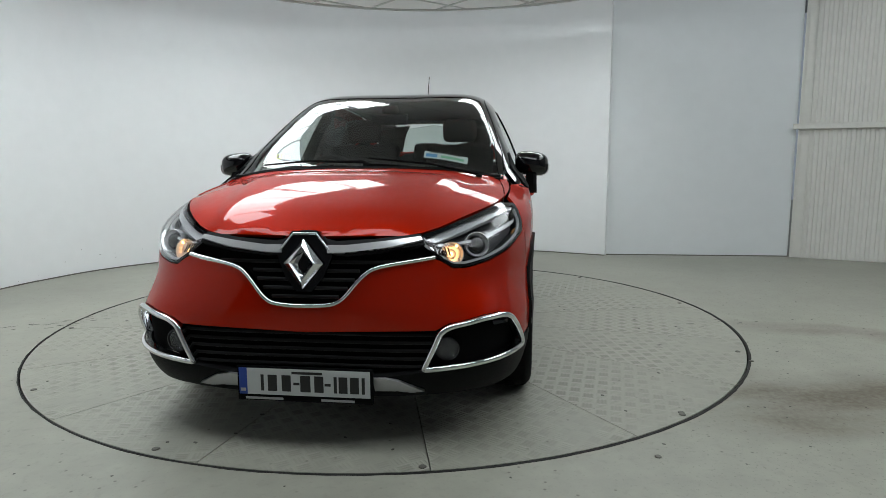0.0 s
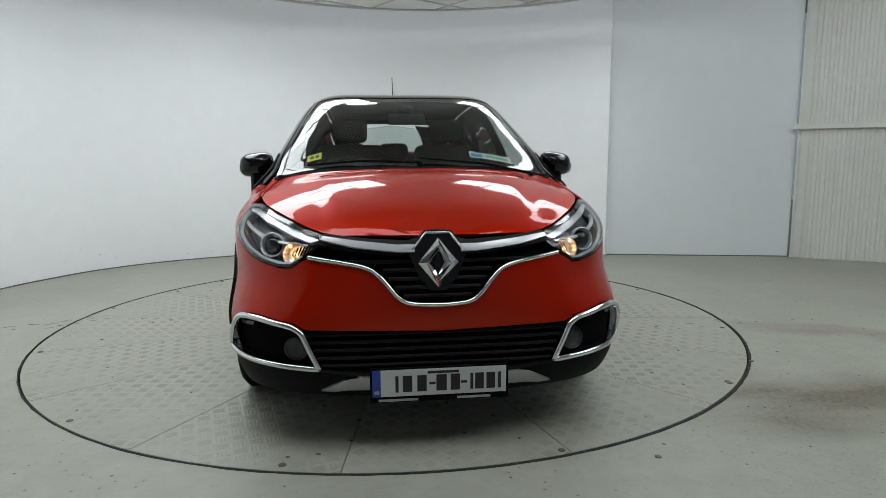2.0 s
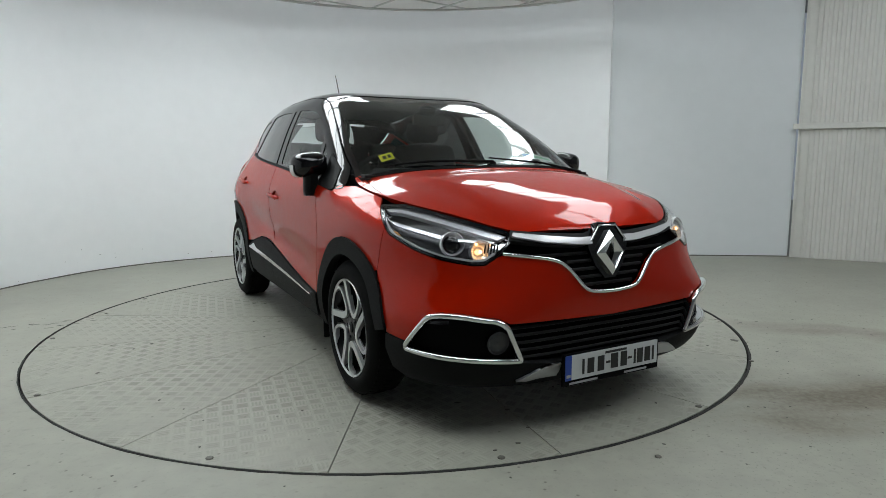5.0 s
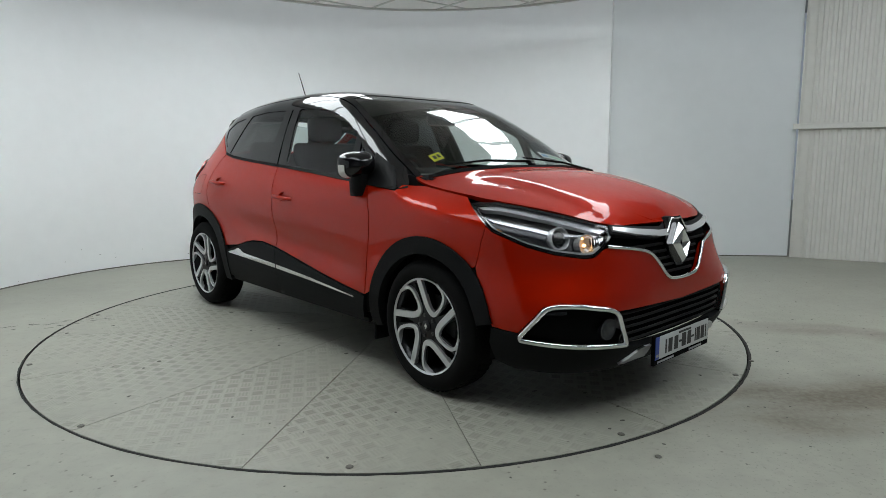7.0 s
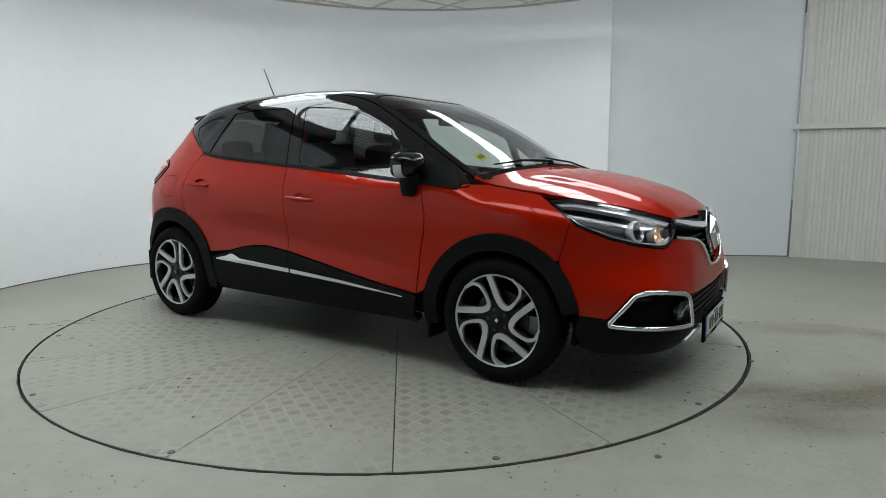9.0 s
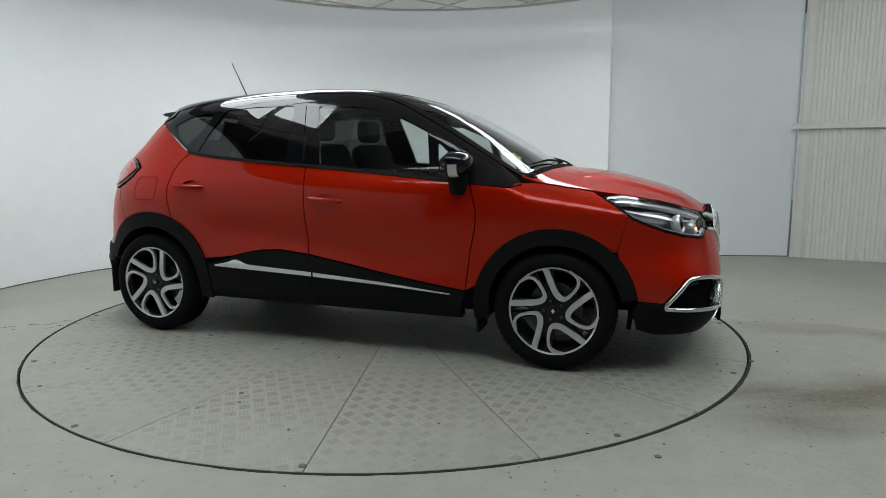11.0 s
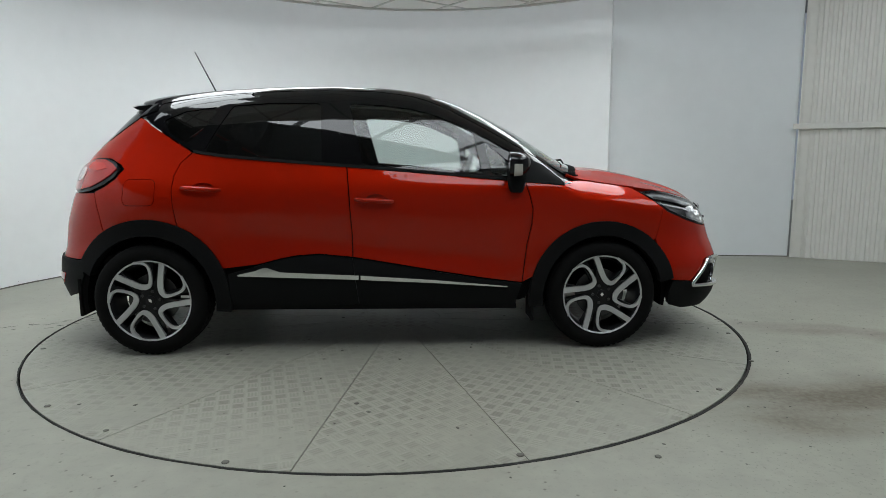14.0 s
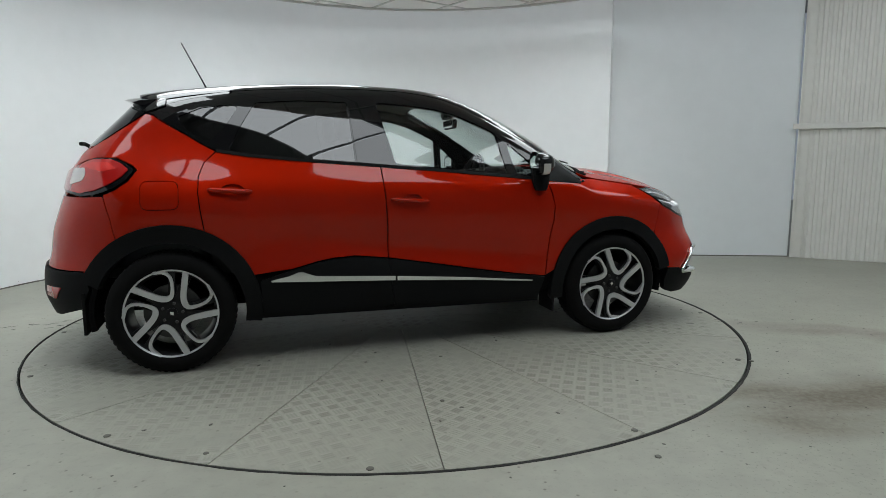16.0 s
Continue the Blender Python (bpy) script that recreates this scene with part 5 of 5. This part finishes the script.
def build_wheels():
    """Local z of a wheel points outwards."""
    bm = bmesh.new()
    R = 0.322
    lathe(bm, [(0.228, 0.085), (0.242, 0.098), (0.268, 0.104), (0.292, 0.098), (0.306, 0.086), (0.314, 0.078), (0.318, 0.070), (0.3215, 0.045), (R, 0.0), (0.3215, -0.045), (0.318, -0.070), (0.306, -0.088), (0.268, -0.102), (0.230, -0.09), (0.222, -0.07), (0.222, 0.07)], 72, closed=True)
    tyre = part("tyre", bm, RUBBER, None, smooth=50).data
    bm = bmesh.new()
    nb = 60
    for i in range(nb):
        a = 2 * math.pi * i / nb
        for z0, z1, lean in ((0.030, 0.068, 0.018), (-0.068, -0.030, -0.018), (-0.022, 0.022, 0.01)):
            pts = []
            for aa, zz in ((a + 0.01, z0), (a + 0.062, z0), (a + 0.062 + lean * 2, z1), (a + 0.01 + lean * 2, z1)):
                pts.append((aa, zz))
            vs = [bm.verts.new((r * math.cos(aa), r * math.sin(aa), zz)) for r in (0.318, 0.3252 - 0.003 * (abs(z0 + z1) > 0.06)) for aa, zz in pts]
            bm.faces.new(vs[4:])
            for k in range(4):
                bm.faces.new((vs[k], vs[(k + 1) % 4], vs[4 + (k + 1) % 4], vs[4 + k]))
    tread = part("tread", bm, RUBBER, None).data
    bm = bmesh.new()
    lathe(bm, [(0.226, 0.088), (0.235, 0.094), (0.238, 0.090), (0.236, 0.07), (0.222, 0.05), (0.214, -0.08), (0.206, -0.08), (0.208, 0.05), (0.222, 0.084)], 72, closed=True)
    barrel = part("rim", bm, RIM_BLACK, None, smooth=40).data
    bm = bmesh.new()
    lathe(bm, [(0.226, 0.0905), (0.2345, 0.0965), (0.2335, 0.0985), (0.225, 0.0935)], 72, closed=True)
    lip = part("rim_lip", bm, ALLOY, None, smooth=40).data
    # black spoke backing: five broad webs
    bm = bmesh.new()
    lathe(bm, [(0.078, 0.040), (0.078, 0.072), (0.060, 0.078), (0.030, 0.080), (0.0, 0.080)], 40)
    for i in range(5):
        rot = Matrix.Rotation(2 * math.pi * i / 5, 4, "Z")
        for a, wd in ((97, 0.020), (47, 0.016)):
            prism(bm, [(0.05, -wd), (0.228, -wd), (0.228, wd), (0.05, wd)], 0.030, 0.076, rot @ Matrix.Rotation(radians(a), 4, "Z"))
    spokes = part("spokes", bm, RIM_BLACK, None).data
    # machined hairpin faces
    bm = bmesh.new()

    def ribbon(pts, widths, h0, h1, rot):
        v = [Vector((x, y, 0)) for x, y in pts]
        L, Rr = [], []
        for k, p in enumerate(v):
            d = (v[min(k + 1, len(v) - 1)] - v[max(k - 1, 0)]).normalized()
            n = Vector((-d.y, d.x, 0)) * widths[k] / 2
            L.append(p + n)
            Rr.append(p - n)
        top = [[bm.verts.new(rot @ Vector((q.x, q.y, h1 + 0.012 * (q.length / 0.23)))) for q in s] for s in (L, Rr)]
        bot = [[bm.verts.new(rot @ Vector((q.x, q.y, h0))) for q in s] for s in (L, Rr)]
        for k in range(len(v) - 1):
            bm.faces.new((top[0][k], top[0][k + 1], top[1][k + 1], top[1][k]))
            bm.faces.new((top[0][k], bot[0][k], bot[0][k + 1], top[0][k + 1]))
            bm.faces.new((top[1][k], top[1][k + 1], bot[1][k + 1], bot[1][k]))

    for i in range(5):
        rot = Matrix.Rotation(2 * math.pi * i / 5, 4, "Z")

        def pol(r, a):
            return (r * math.cos(radians(a)), r * math.sin(radians(a)), 0)

        path = spline([pol(0.231, 101), pol(0.160, 96), pol(0.108, 87), pol(0.084, 73), pol(0.081, 56), pol(0.094, 47), pol(0.130, 45), pol(0.175, 47), pol(0.203, 51), pol(0.221, 58), pol(0.232, 69)], 5)
        n = len(path)
        wd = [0.031 - 0.004 * (k / n) if k < n * 0.35 else 0.029 - 0.014 * min(1, (k / n - 0.35) / 0.25) for k in range(n)]
        ribbon([(p.x, p.y) for p in path], wd, 0.070, 0.0825, rot)
    faces = part("spoke_face", bm, ALLOY, None).data
    bm = bmesh.new()
    lathe(bm, [(0.028, 0.078), (0.028, 0.084), (0.024, 0.087), (0.0, 0.088)], 28)
    cap = part("centre_cap", bm, RIM_BLACK, None, smooth=40).data
    bm = bmesh.new()
    prism(bm, [(0, 0.014), (0.010, 0), (0, -0.014), (-0.010, 0)], 0.086, 0.0895)
    mark = part("cap_badge", bm, CHROME, None).data
    bm = bmesh.new()
    lathe(bm, [(0.009, 0.076), (0.009, 0.083), (0.006, 0.085), (0.0, 0.085)], 6)
    nut = part("wheel_nut", bm, BRAKE, None).data
    bm = bmesh.new()
    lathe(bm, [(0.145, 0.015), (0.145, 0.030), (0.08, 0.030), (0.08, 0.04), (0.0, 0.04)], 48)
    disc = part("brake_disc", bm, BRAKE, None, smooth=30).data
    for o in [o for o in scene.objects if o.parent is None and o.type == "MESH" and o.data in (tyre, tread, barrel, lip, spokes, faces, cap, mark, nut, disc)]:
        bpy.data.objects.remove(o)
    for x in (WB, -WB):
        for side in (-1, 1):
            w = wheel(x, side)
            made = {}
            for nm, d in (("tyre", tyre), ("rim", barrel), ("spokes", spokes), ("centre_cap", cap), ("brake_disc", disc)):
                made[nm] = new(nm, d)
                made[nm].parent = w
            for nm, d, par in (("tread", tread, "tyre"), ("rim_lip", lip, "rim"), ("spoke_face", faces, "spokes"), ("cap_badge", mark, "centre_cap")):
                o = new(nm, d)
                o.parent = made[par]
            for i in range(5):
                o = new("wheel_nut", nut)
                o.parent = made["spokes"]
                a = 2 * math.pi * (i + 0.5) / 5
                o.location = (0.052 * math.cos(a), 0.052 * math.sin(a), 0)


def mirrors():
    for sd in (-1, 1):
        F = Matrix.Diagonal((1, -sd, 1, 1))
        bm = bmesh.new()
        rings = []
        # shell: sections along x, wider outwards
        cx, cy, cz = 0.745, -0.868, 1.088
        for dx, wy, wz in [(0.0, 1.0, 1.0), (0.025, 1.03, 1.02), (0.06, 0.97, 0.95), (0.09, 0.82, 0.80), (0.112, 0.55, 0.52), (0.120, 0.2, 0.2)]:
            ring = []
            for k in range(24):
                a = 2 * math.pi * k / 24
                c, s = math.cos(a), math.sin(a)
                yy = 0.092 * wy * math.copysign(abs(c) ** 0.65, c)
                zz = 0.066 * wz * math.copysign(abs(s) ** 0.7, s) + 0.010 * (yy / 0.11)
                ring.append(bm.verts.new(F @ Vector((cx + dx + 0.25 * (yy * 0.35), cy + yy, cz + zz))))
            rings.append(ring)
        for a, b in zip(rings, rings[1:]):
            for k in range(24):
                bm.faces.new((a[k], a[(k + 1) % 24], b[(k + 1) % 24], b[k]))
        bm.faces.new(rings[0])
        bm.faces.new(rings[-1])
        mir = part("door_mirror", bm, BLACK_GLOSS, CAR, "glossy black door mirror with clear indicator", smooth=50)
        bm = bmesh.new()
        gl = [F @ Vector((cx - 0.003 + 0.25 * 0.35 * y, cy + y, cz + z + 0.01 * y / 0.11)) for y, z in rounded([(-0.072, -0.042), (0.072, -0.042), (0.072, 0.042), (-0.072, 0.042)], 0.03, 4)]
        lo = [bm.verts.new(v) for v in gl]
        up = [bm.verts.new(v + Vector((0.002, 0, 0))) for v in gl]
        bm.faces.new(lo)
        bm.faces.new(up)
        for k in range(len(lo)):
            bm.faces.new((lo[k], lo[(k + 1) % len(lo)], up[(k + 1) % len(lo)], up[k]))
        part("mirror_glass", bm, MIRROR, mir, "silvered mirror glass")
        # indicator strip low on the outer front
        bm = bmesh.new()
        rows = []
        for k in range(9):
            a = radians(178 + 75 * k / 8)
            c, s = math.cos(a), math.sin(a)
            yy = 0.096 * math.copysign(abs(c) ** 0.65, c)
            zz = 0.068 * math.copysign(abs(s) ** 0.7, s) + 0.010 * (yy / 0.11)
            rows.append([bm.verts.new(F @ Vector((cx + dx + 0.0875 * yy, cy + yy * wy, cz + zz * wy))) for dx, wy in ((0.022, 1.03), (0.045, 1.02), (0.07, 0.965))])
        for a, b in zip(rows, rows[1:]):
            for k in range(2):
                bm.faces.new((a[k], a[k + 1], b[k + 1], b[k]))
        part("indicator", bm, CLEAR_LENS, mir, "clear silver indicator lens", smooth=60)
        # stalk down to the door
        bm = bmesh.new()
        rings = []
        for z, w, y in ((1.06, 0.055, -0.862), (1.03, 0.055, -0.866), (0.985, 0.05, -0.866), (0.945, 0.043, -0.868), (0.925, 0.032, -0.868)):
            rings.append([bm.verts.new(F @ Vector((0.785 + dx * w, y + dy, z))) for dx, dy in ((-1, -0.012), (-0.6, -0.03), (0.6, -0.03), (1, -0.012), (0.9, 0.03), (-0.9, 0.03))])
        for a, b in zip(rings, rings[1:]):
            for k in range(6):
                bm.faces.new((a[k], a[(k + 1) % 6], b[(k + 1) % 6], b[k]))
        bm.faces.new(rings[0])
        bm.faces.new(rings[-1])
        part("mirror_foot", bm, PLASTIC, mir, smooth=50)


def number_plate():
    bm = bmesh.new()
    box(bm, (2.150, -0.266, 0.196), (2.166, 0.266, 0.332), 0.003)
    holder = part("number_plate", bm, DARK, CAR, "front number plate in a black holder")
    bm = bmesh.new()
    box(bm, (2.166, -0.226, 0.222), (2.1685, 0.256, 0.326), 0.001)
    part("plate_face", bm, PLATE_WHITE, holder)
    bm = bmesh.new()
    box(bm, (2.166, -0.258, 0.222), (2.1685, -0.226, 0.326), 0.0005)
    part("blue_band", bm, PLATE_BLUE, holder)
    # the characters as plain bars
    x0, x1 = 2.1684, 2.1695
    for y, w in ((-0.165, 0.012), (-0.125, 0.036), (-0.070, 0.036), (-0.030, 0.024), (0.005, 0.040), (0.058, 0.036), (0.092, 0.024), (0.122, 0.012), (0.152, 0.034), (0.196, 0.034), (0.230, 0.012)):
        bm = bmesh.new()
        tall = w != 0.024
        box(bm, (x0, y - w / 2, 0.238 if tall else 0.264), (x1, y + w / 2, 0.302 if tall else 0.274))
        part("bar", bm, INK, holder)
    for y, w, z, h, mt in ((0.012, 0.12, 0.312, 0.010, INK), (-0.242, 0.020, 0.240, 0.012, WHITE_INK), (-0.16, 0.15, 0.207, 0.009, WHITE_INK), (0.13, 0.13, 0.207, 0.009, WHITE_INK)):
        bm = bmesh.new()
        xx = 2.1659 if z < 0.22 else x0
        box(bm, (xx, y - w / 2, z - h / 2), (xx + 0.0012, y + w / 2, z + h / 2))
        part("bar", bm, mt, holder)


def under_and_inside():
    bm = bmesh.new()
    box(bm, (-1.75, -0.60, 0.29), (1.85, 0.60, 0.50), 0.03)
    box(bm, (-0.86, -0.78, 0.275), (0.86, 0.78, 0.50), 0.03)
    box(bm, (1.68, -0.62, 0.24), (1.98, 0.62, 0.72), 0.03)
    box(bm, (1.12, -0.60, 0.45), (1.75, 0.60, 0.84), 0.03)
    box(bm, (-1.74, -0.50, 0.30), (-1.60, 0.50, 0.86), 0.03)
    part("underbody", bm, DARK, CAR)
    for cx in (WB, -WB):
        for sd in (-1, 1):
            bm = bmesh.new()
            rows = []
            for i in range(19):
                a = radians(-12 + 204 * i / 18)
                rows.append([bm.verts.new((cx + r * math.cos(a), sd * y, WR + r * math.sin(a))) for r, y in ((0.375, 0.80), (0.38, 0.58), (0.40, 0.58), (0.40, 0.80))])
            for a, b in zip(rows, rows[1:]):
                for k in range(4):
                    bm.faces.new((a[k], a[(k + 1) % 4], b[(k + 1) % 4], b[k]))
            part("arch_liner", bm, DARK, CAR, smooth=40)
    # inner skins behind the shut lines, black so the gaps read as shaded
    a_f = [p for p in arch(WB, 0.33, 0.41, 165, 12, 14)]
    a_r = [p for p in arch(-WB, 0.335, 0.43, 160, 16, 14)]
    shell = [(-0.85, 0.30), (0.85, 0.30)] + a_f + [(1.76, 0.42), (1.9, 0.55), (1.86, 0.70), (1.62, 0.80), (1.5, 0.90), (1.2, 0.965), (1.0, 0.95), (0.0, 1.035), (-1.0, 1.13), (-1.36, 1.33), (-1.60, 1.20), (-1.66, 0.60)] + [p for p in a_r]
    both("gap_backing", on_side(shell), DARK, CAR, off=-0.016, thick=0, step=0.06)
    both("tailgate_lining", [(S_R, 0.94), (S_R + 0.55, 0.94), (S_R + 0.50, 1.12), (S_R + 0.38, 1.185), (S_R, 1.195)], TRIM, CAR, off=-0.02, thick=0, step=0.06)
    # cabin floor and walls
    bm = bmesh.new()
    box(bm, (-1.62, -0.70, 0.50), (0.95, 0.70, 0.56), 0.01)
    part("cabin_floor", bm, TRIM, CAR)
    bm = bmesh.new()
    prof = [(1.18, 0.55), (1.18, 1.035), (1.0, 1.04), (0.80, 1.03), (0.66, 0.985), (0.62, 0.90), (0.70, 0.70), (0.75, 0.55)]
    for y0, y1 in ((-0.72, 0.72),):
        a = [bm.verts.new((x, y0, z)) for x, z in prof]
        c = [bm.verts.new((x, y1, z)) for x, z in prof]
        for k in range(len(prof)):
            bm.faces.new((a[k], a[(k + 1) % len(prof)], c[(k + 1) % len(prof)], c[k]))
        bm.faces.new(a)
        bm.faces.new(c)
    bmesh.ops.bevel(bm, geom=list(bm.edges), offset=0.015, segments=2, affect="EDGES")
    dash = part("dashboard", bm, TRIM, CAR, smooth=50)
    bm = bmesh.new()
    box(bm, (0.66, -0.48, 0.99), (0.86, -0.22, 1.065), 0.03)
    part("instrument_hood", bm, TRIM, dash, smooth=50)
    for sd in (-1, 1):
        bm = bmesh.new()
        box(bm, (-1.1, sd * 0.735 - 0.02, 0.50), (0.95, sd * 0.735 + 0.02, 1.0), 0.01)
        part("door_lining", bm, TRIM, CAR)
    # steering wheel on the right-hand side
    M = Matrix.Translation((0.50, -0.36, 0.96)) @ Matrix.Rotation(radians(-68), 4, "Y")
    bm = bmesh.new()
    ring = [M @ Vector((0.185 * math.cos(2 * math.pi * i / 36), 0.185 * math.sin(2 * math.pi * i / 36), 0)) for i in range(37)]
    tube(bm, ring, 0.016, 10)
    sw = part("steering_wheel", bm, TRIM, CAR, smooth=60)
    bm = bmesh.new()
    lathe(bm, [(0.062, -0.02), (0.065, 0.01), (0.05, 0.03), (0.0, 0.035)], 24, M)
    for a in (0, 180, 270):
        q = M @ Matrix.Rotation(radians(a), 4, "Z")
        box(bm, (0.04, -0.02, -0.012), (0.18, 0.02, 0.008), 0.004, q)
    part("spokes", bm, TRIM, sw, smooth=50)
    # seats
    def seat(x, y, w, back, head=True):
        st = new("seat")
        st.parent = CAR
        st.location = (x, y, 0)
        bm = bmesh.new()
        box(bm, (-0.05, -w / 2, 0.56), (0.46, w / 2, 0.76), 0.06, segments=3)
        part("cushion", bm, CLOTH, st, smooth=60)
        bm = bmesh.new()
        box(bm, (-0.07, -w / 2, 0.0), (0.07, w / 2, back), 0.06, Matrix.Translation((-0.05, 0, 0.68)) @ Matrix.Rotation(radians(-16), 4, "Y"), 3)
        part("backrest", bm, CLOTH, st, smooth=60)
        if head:
            for hy in ((0.0,) if w < 0.8 else (-0.38, 0.0, 0.38)):
                bm = bmesh.new()
                top = Vector((-0.05, 0, 0.68)) + Matrix.Rotation(radians(-16), 3, "Y") @ Vector((0, 0, back))
                box(bm, (top.x - 0.06, hy - 0.125, top.z + 0.02), (top.x + 0.045, hy + 0.125, top.z + 0.19), 0.045, segments=3)
                part("headrest", bm, CLOTH, st, smooth=60)
        return st

    seat(-0.10, -0.36, 0.50, 0.56)
    seat(-0.10, 0.36, 0.50, 0.56)
    seat(-0.98, 0.0, 1.24, 0.40)
    bm = bmesh.new()
    box(bm, (-1.60, -0.62, 1.0), (-1.22, 0.62, 1.02), 0.005)
    part("parcel_shelf", bm, TRIM, CAR)
    # rear-view mirror with its sensor pod
    bm = bmesh.new()
    box(bm, (0.475, -0.115, 1.325), (0.505, 0.115, 1.39), 0.012)
    rv = part("inside_mirror", bm, TRIM, CAR, smooth=50)
    bm = bmesh.new()
    box(bm, (0.469, -0.105, 1.332), (0.4745, 0.105, 1.383), 0.001)
    part("mirror_glass", bm, MIRROR, rv)
    bm = bmesh.new()
    box(bm, (0.43, -0.05, 1.39), (0.50, 0.05, 1.445), 0.02)
    part("sensor_pod", bm, TRIM, rv, smooth=50)
    # headlining
    bm = bmesh.new()
    rows = []
    for i in range(12):
        x = 0.28 - 1.75 * i / 11
        rows.append([bm.verts.new(lid_u(x, u) - Vector((0, 0, 0.035))) for u in np.linspace(-0.93, 0.93, 13)])
    for a, b in zip(rows, rows[1:]):
        for k in range(12):
            bm.faces.new((a[k], a[k + 1], b[k + 1], b[k]))
    part("headlining", bm, material("grey_headlining", (0.16, 0.16, 0.155), 0.9), CAR, smooth=60)


def screen_details():
    # cowl and wipers at the foot of the windscreen
    c = [(1.262 - 0.12 * abs(u) ** 2.2, float(u)) for u in np.linspace(-0.91, 0.91, 17)] + [(1.225 - 0.12 * abs(u) ** 2.2, float(u)) for u in np.linspace(0.91, -0.91, 17)]
    sheet("cowl", c, DARK, CAR, surf=lid_u, off=0.003, thick=0.01, step=0.03)
    for pts in ([(1.23, 0.60), (1.19, 0.35), (1.155, 0.02)], [(1.20, 0.02), (1.165, -0.30), (1.12, -0.56)]):
        bm = bmesh.new()
        tube(bm, [lid(x, y) + Vector((0.004, 0, 0.014)) for x, y in pts], [0.008, 0.006, 0.004], 8)
        w = part("wiper", bm, RUBBER, CAR, smooth=60)
        (x, y) = pts[0]
        bm = bmesh.new()
        lathe(bm, [(0.016, 0.0), (0.016, 0.012), (0.0, 0.018)], 14, Matrix.Translation(lid(x, y)))
        part("pivot_cap", bm, RUBBER, w, smooth=60)

    def screen_patch(name, x0, x1, y0, y1, off, mat, parent, label=""):
        bm = bmesh.new()
        n = 6
        rows = [[bm.verts.new(lid(x, y0 + (y1 - y0) * k / n) - Vector((0.35, 0, 0.93)) * off) for k in range(n + 1)] for x in (x0, x1)]
        for k in range(n):
            bm.faces.new((rows[0][k], rows[0][k + 1], rows[1][k + 1], rows[1][k]))
        return part(name, bm, mat, parent, label)

    st = screen_patch("sticker", 1.055, 1.005, -0.565, -0.49, 0.008, YELLOW, CAR, "small yellow windscreen sticker")
    screen_patch("bar", 1.042, 1.018, -0.55, -0.53, 0.0065, INK, st)
    screen_patch("bar", 1.042, 1.018, -0.522, -0.504, 0.0065, INK, st)
    pp = screen_patch("paper_disc", 1.09, 1.035, 0.30, 0.53, 0.010, PAPER, CAR, "white printed windscreen paper")
    screen_patch("print_bar", 1.045, 1.038, 0.33, 0.50, 0.0085, INK, pp)
    screen_patch("print_bar", 1.082, 1.055, 0.31, 0.37, 0.0085, BLUE_INK, pp)
    screen_patch("print_bar", 1.078, 1.06, 0.39, 0.51, 0.0085, GREEN_INK, pp)


body_sides()
glasshouse()
bonnet_and_front()
headlamp(False)
headlamp(True)
build_wheels()
mirrors()
number_plate()
under_and_inside()
screen_details()


# ---------------- motion ----------------
def motions():
    """Table and car turn together at an even rate."""
    rows_table, rows_car = [], []
    for i in range(17):
        a = radians(-101.2 + 7.11 * i)
        spin = Matrix.Rotation(a, 4, "Z")
        rows_table.append((float(i), spin))
        rows_car.append((float(i), spin @ pose(-0.081, 0.047, 0.002)))
    walk(TABLE, rows_table)
    walk(CAR, rows_car)


motions()
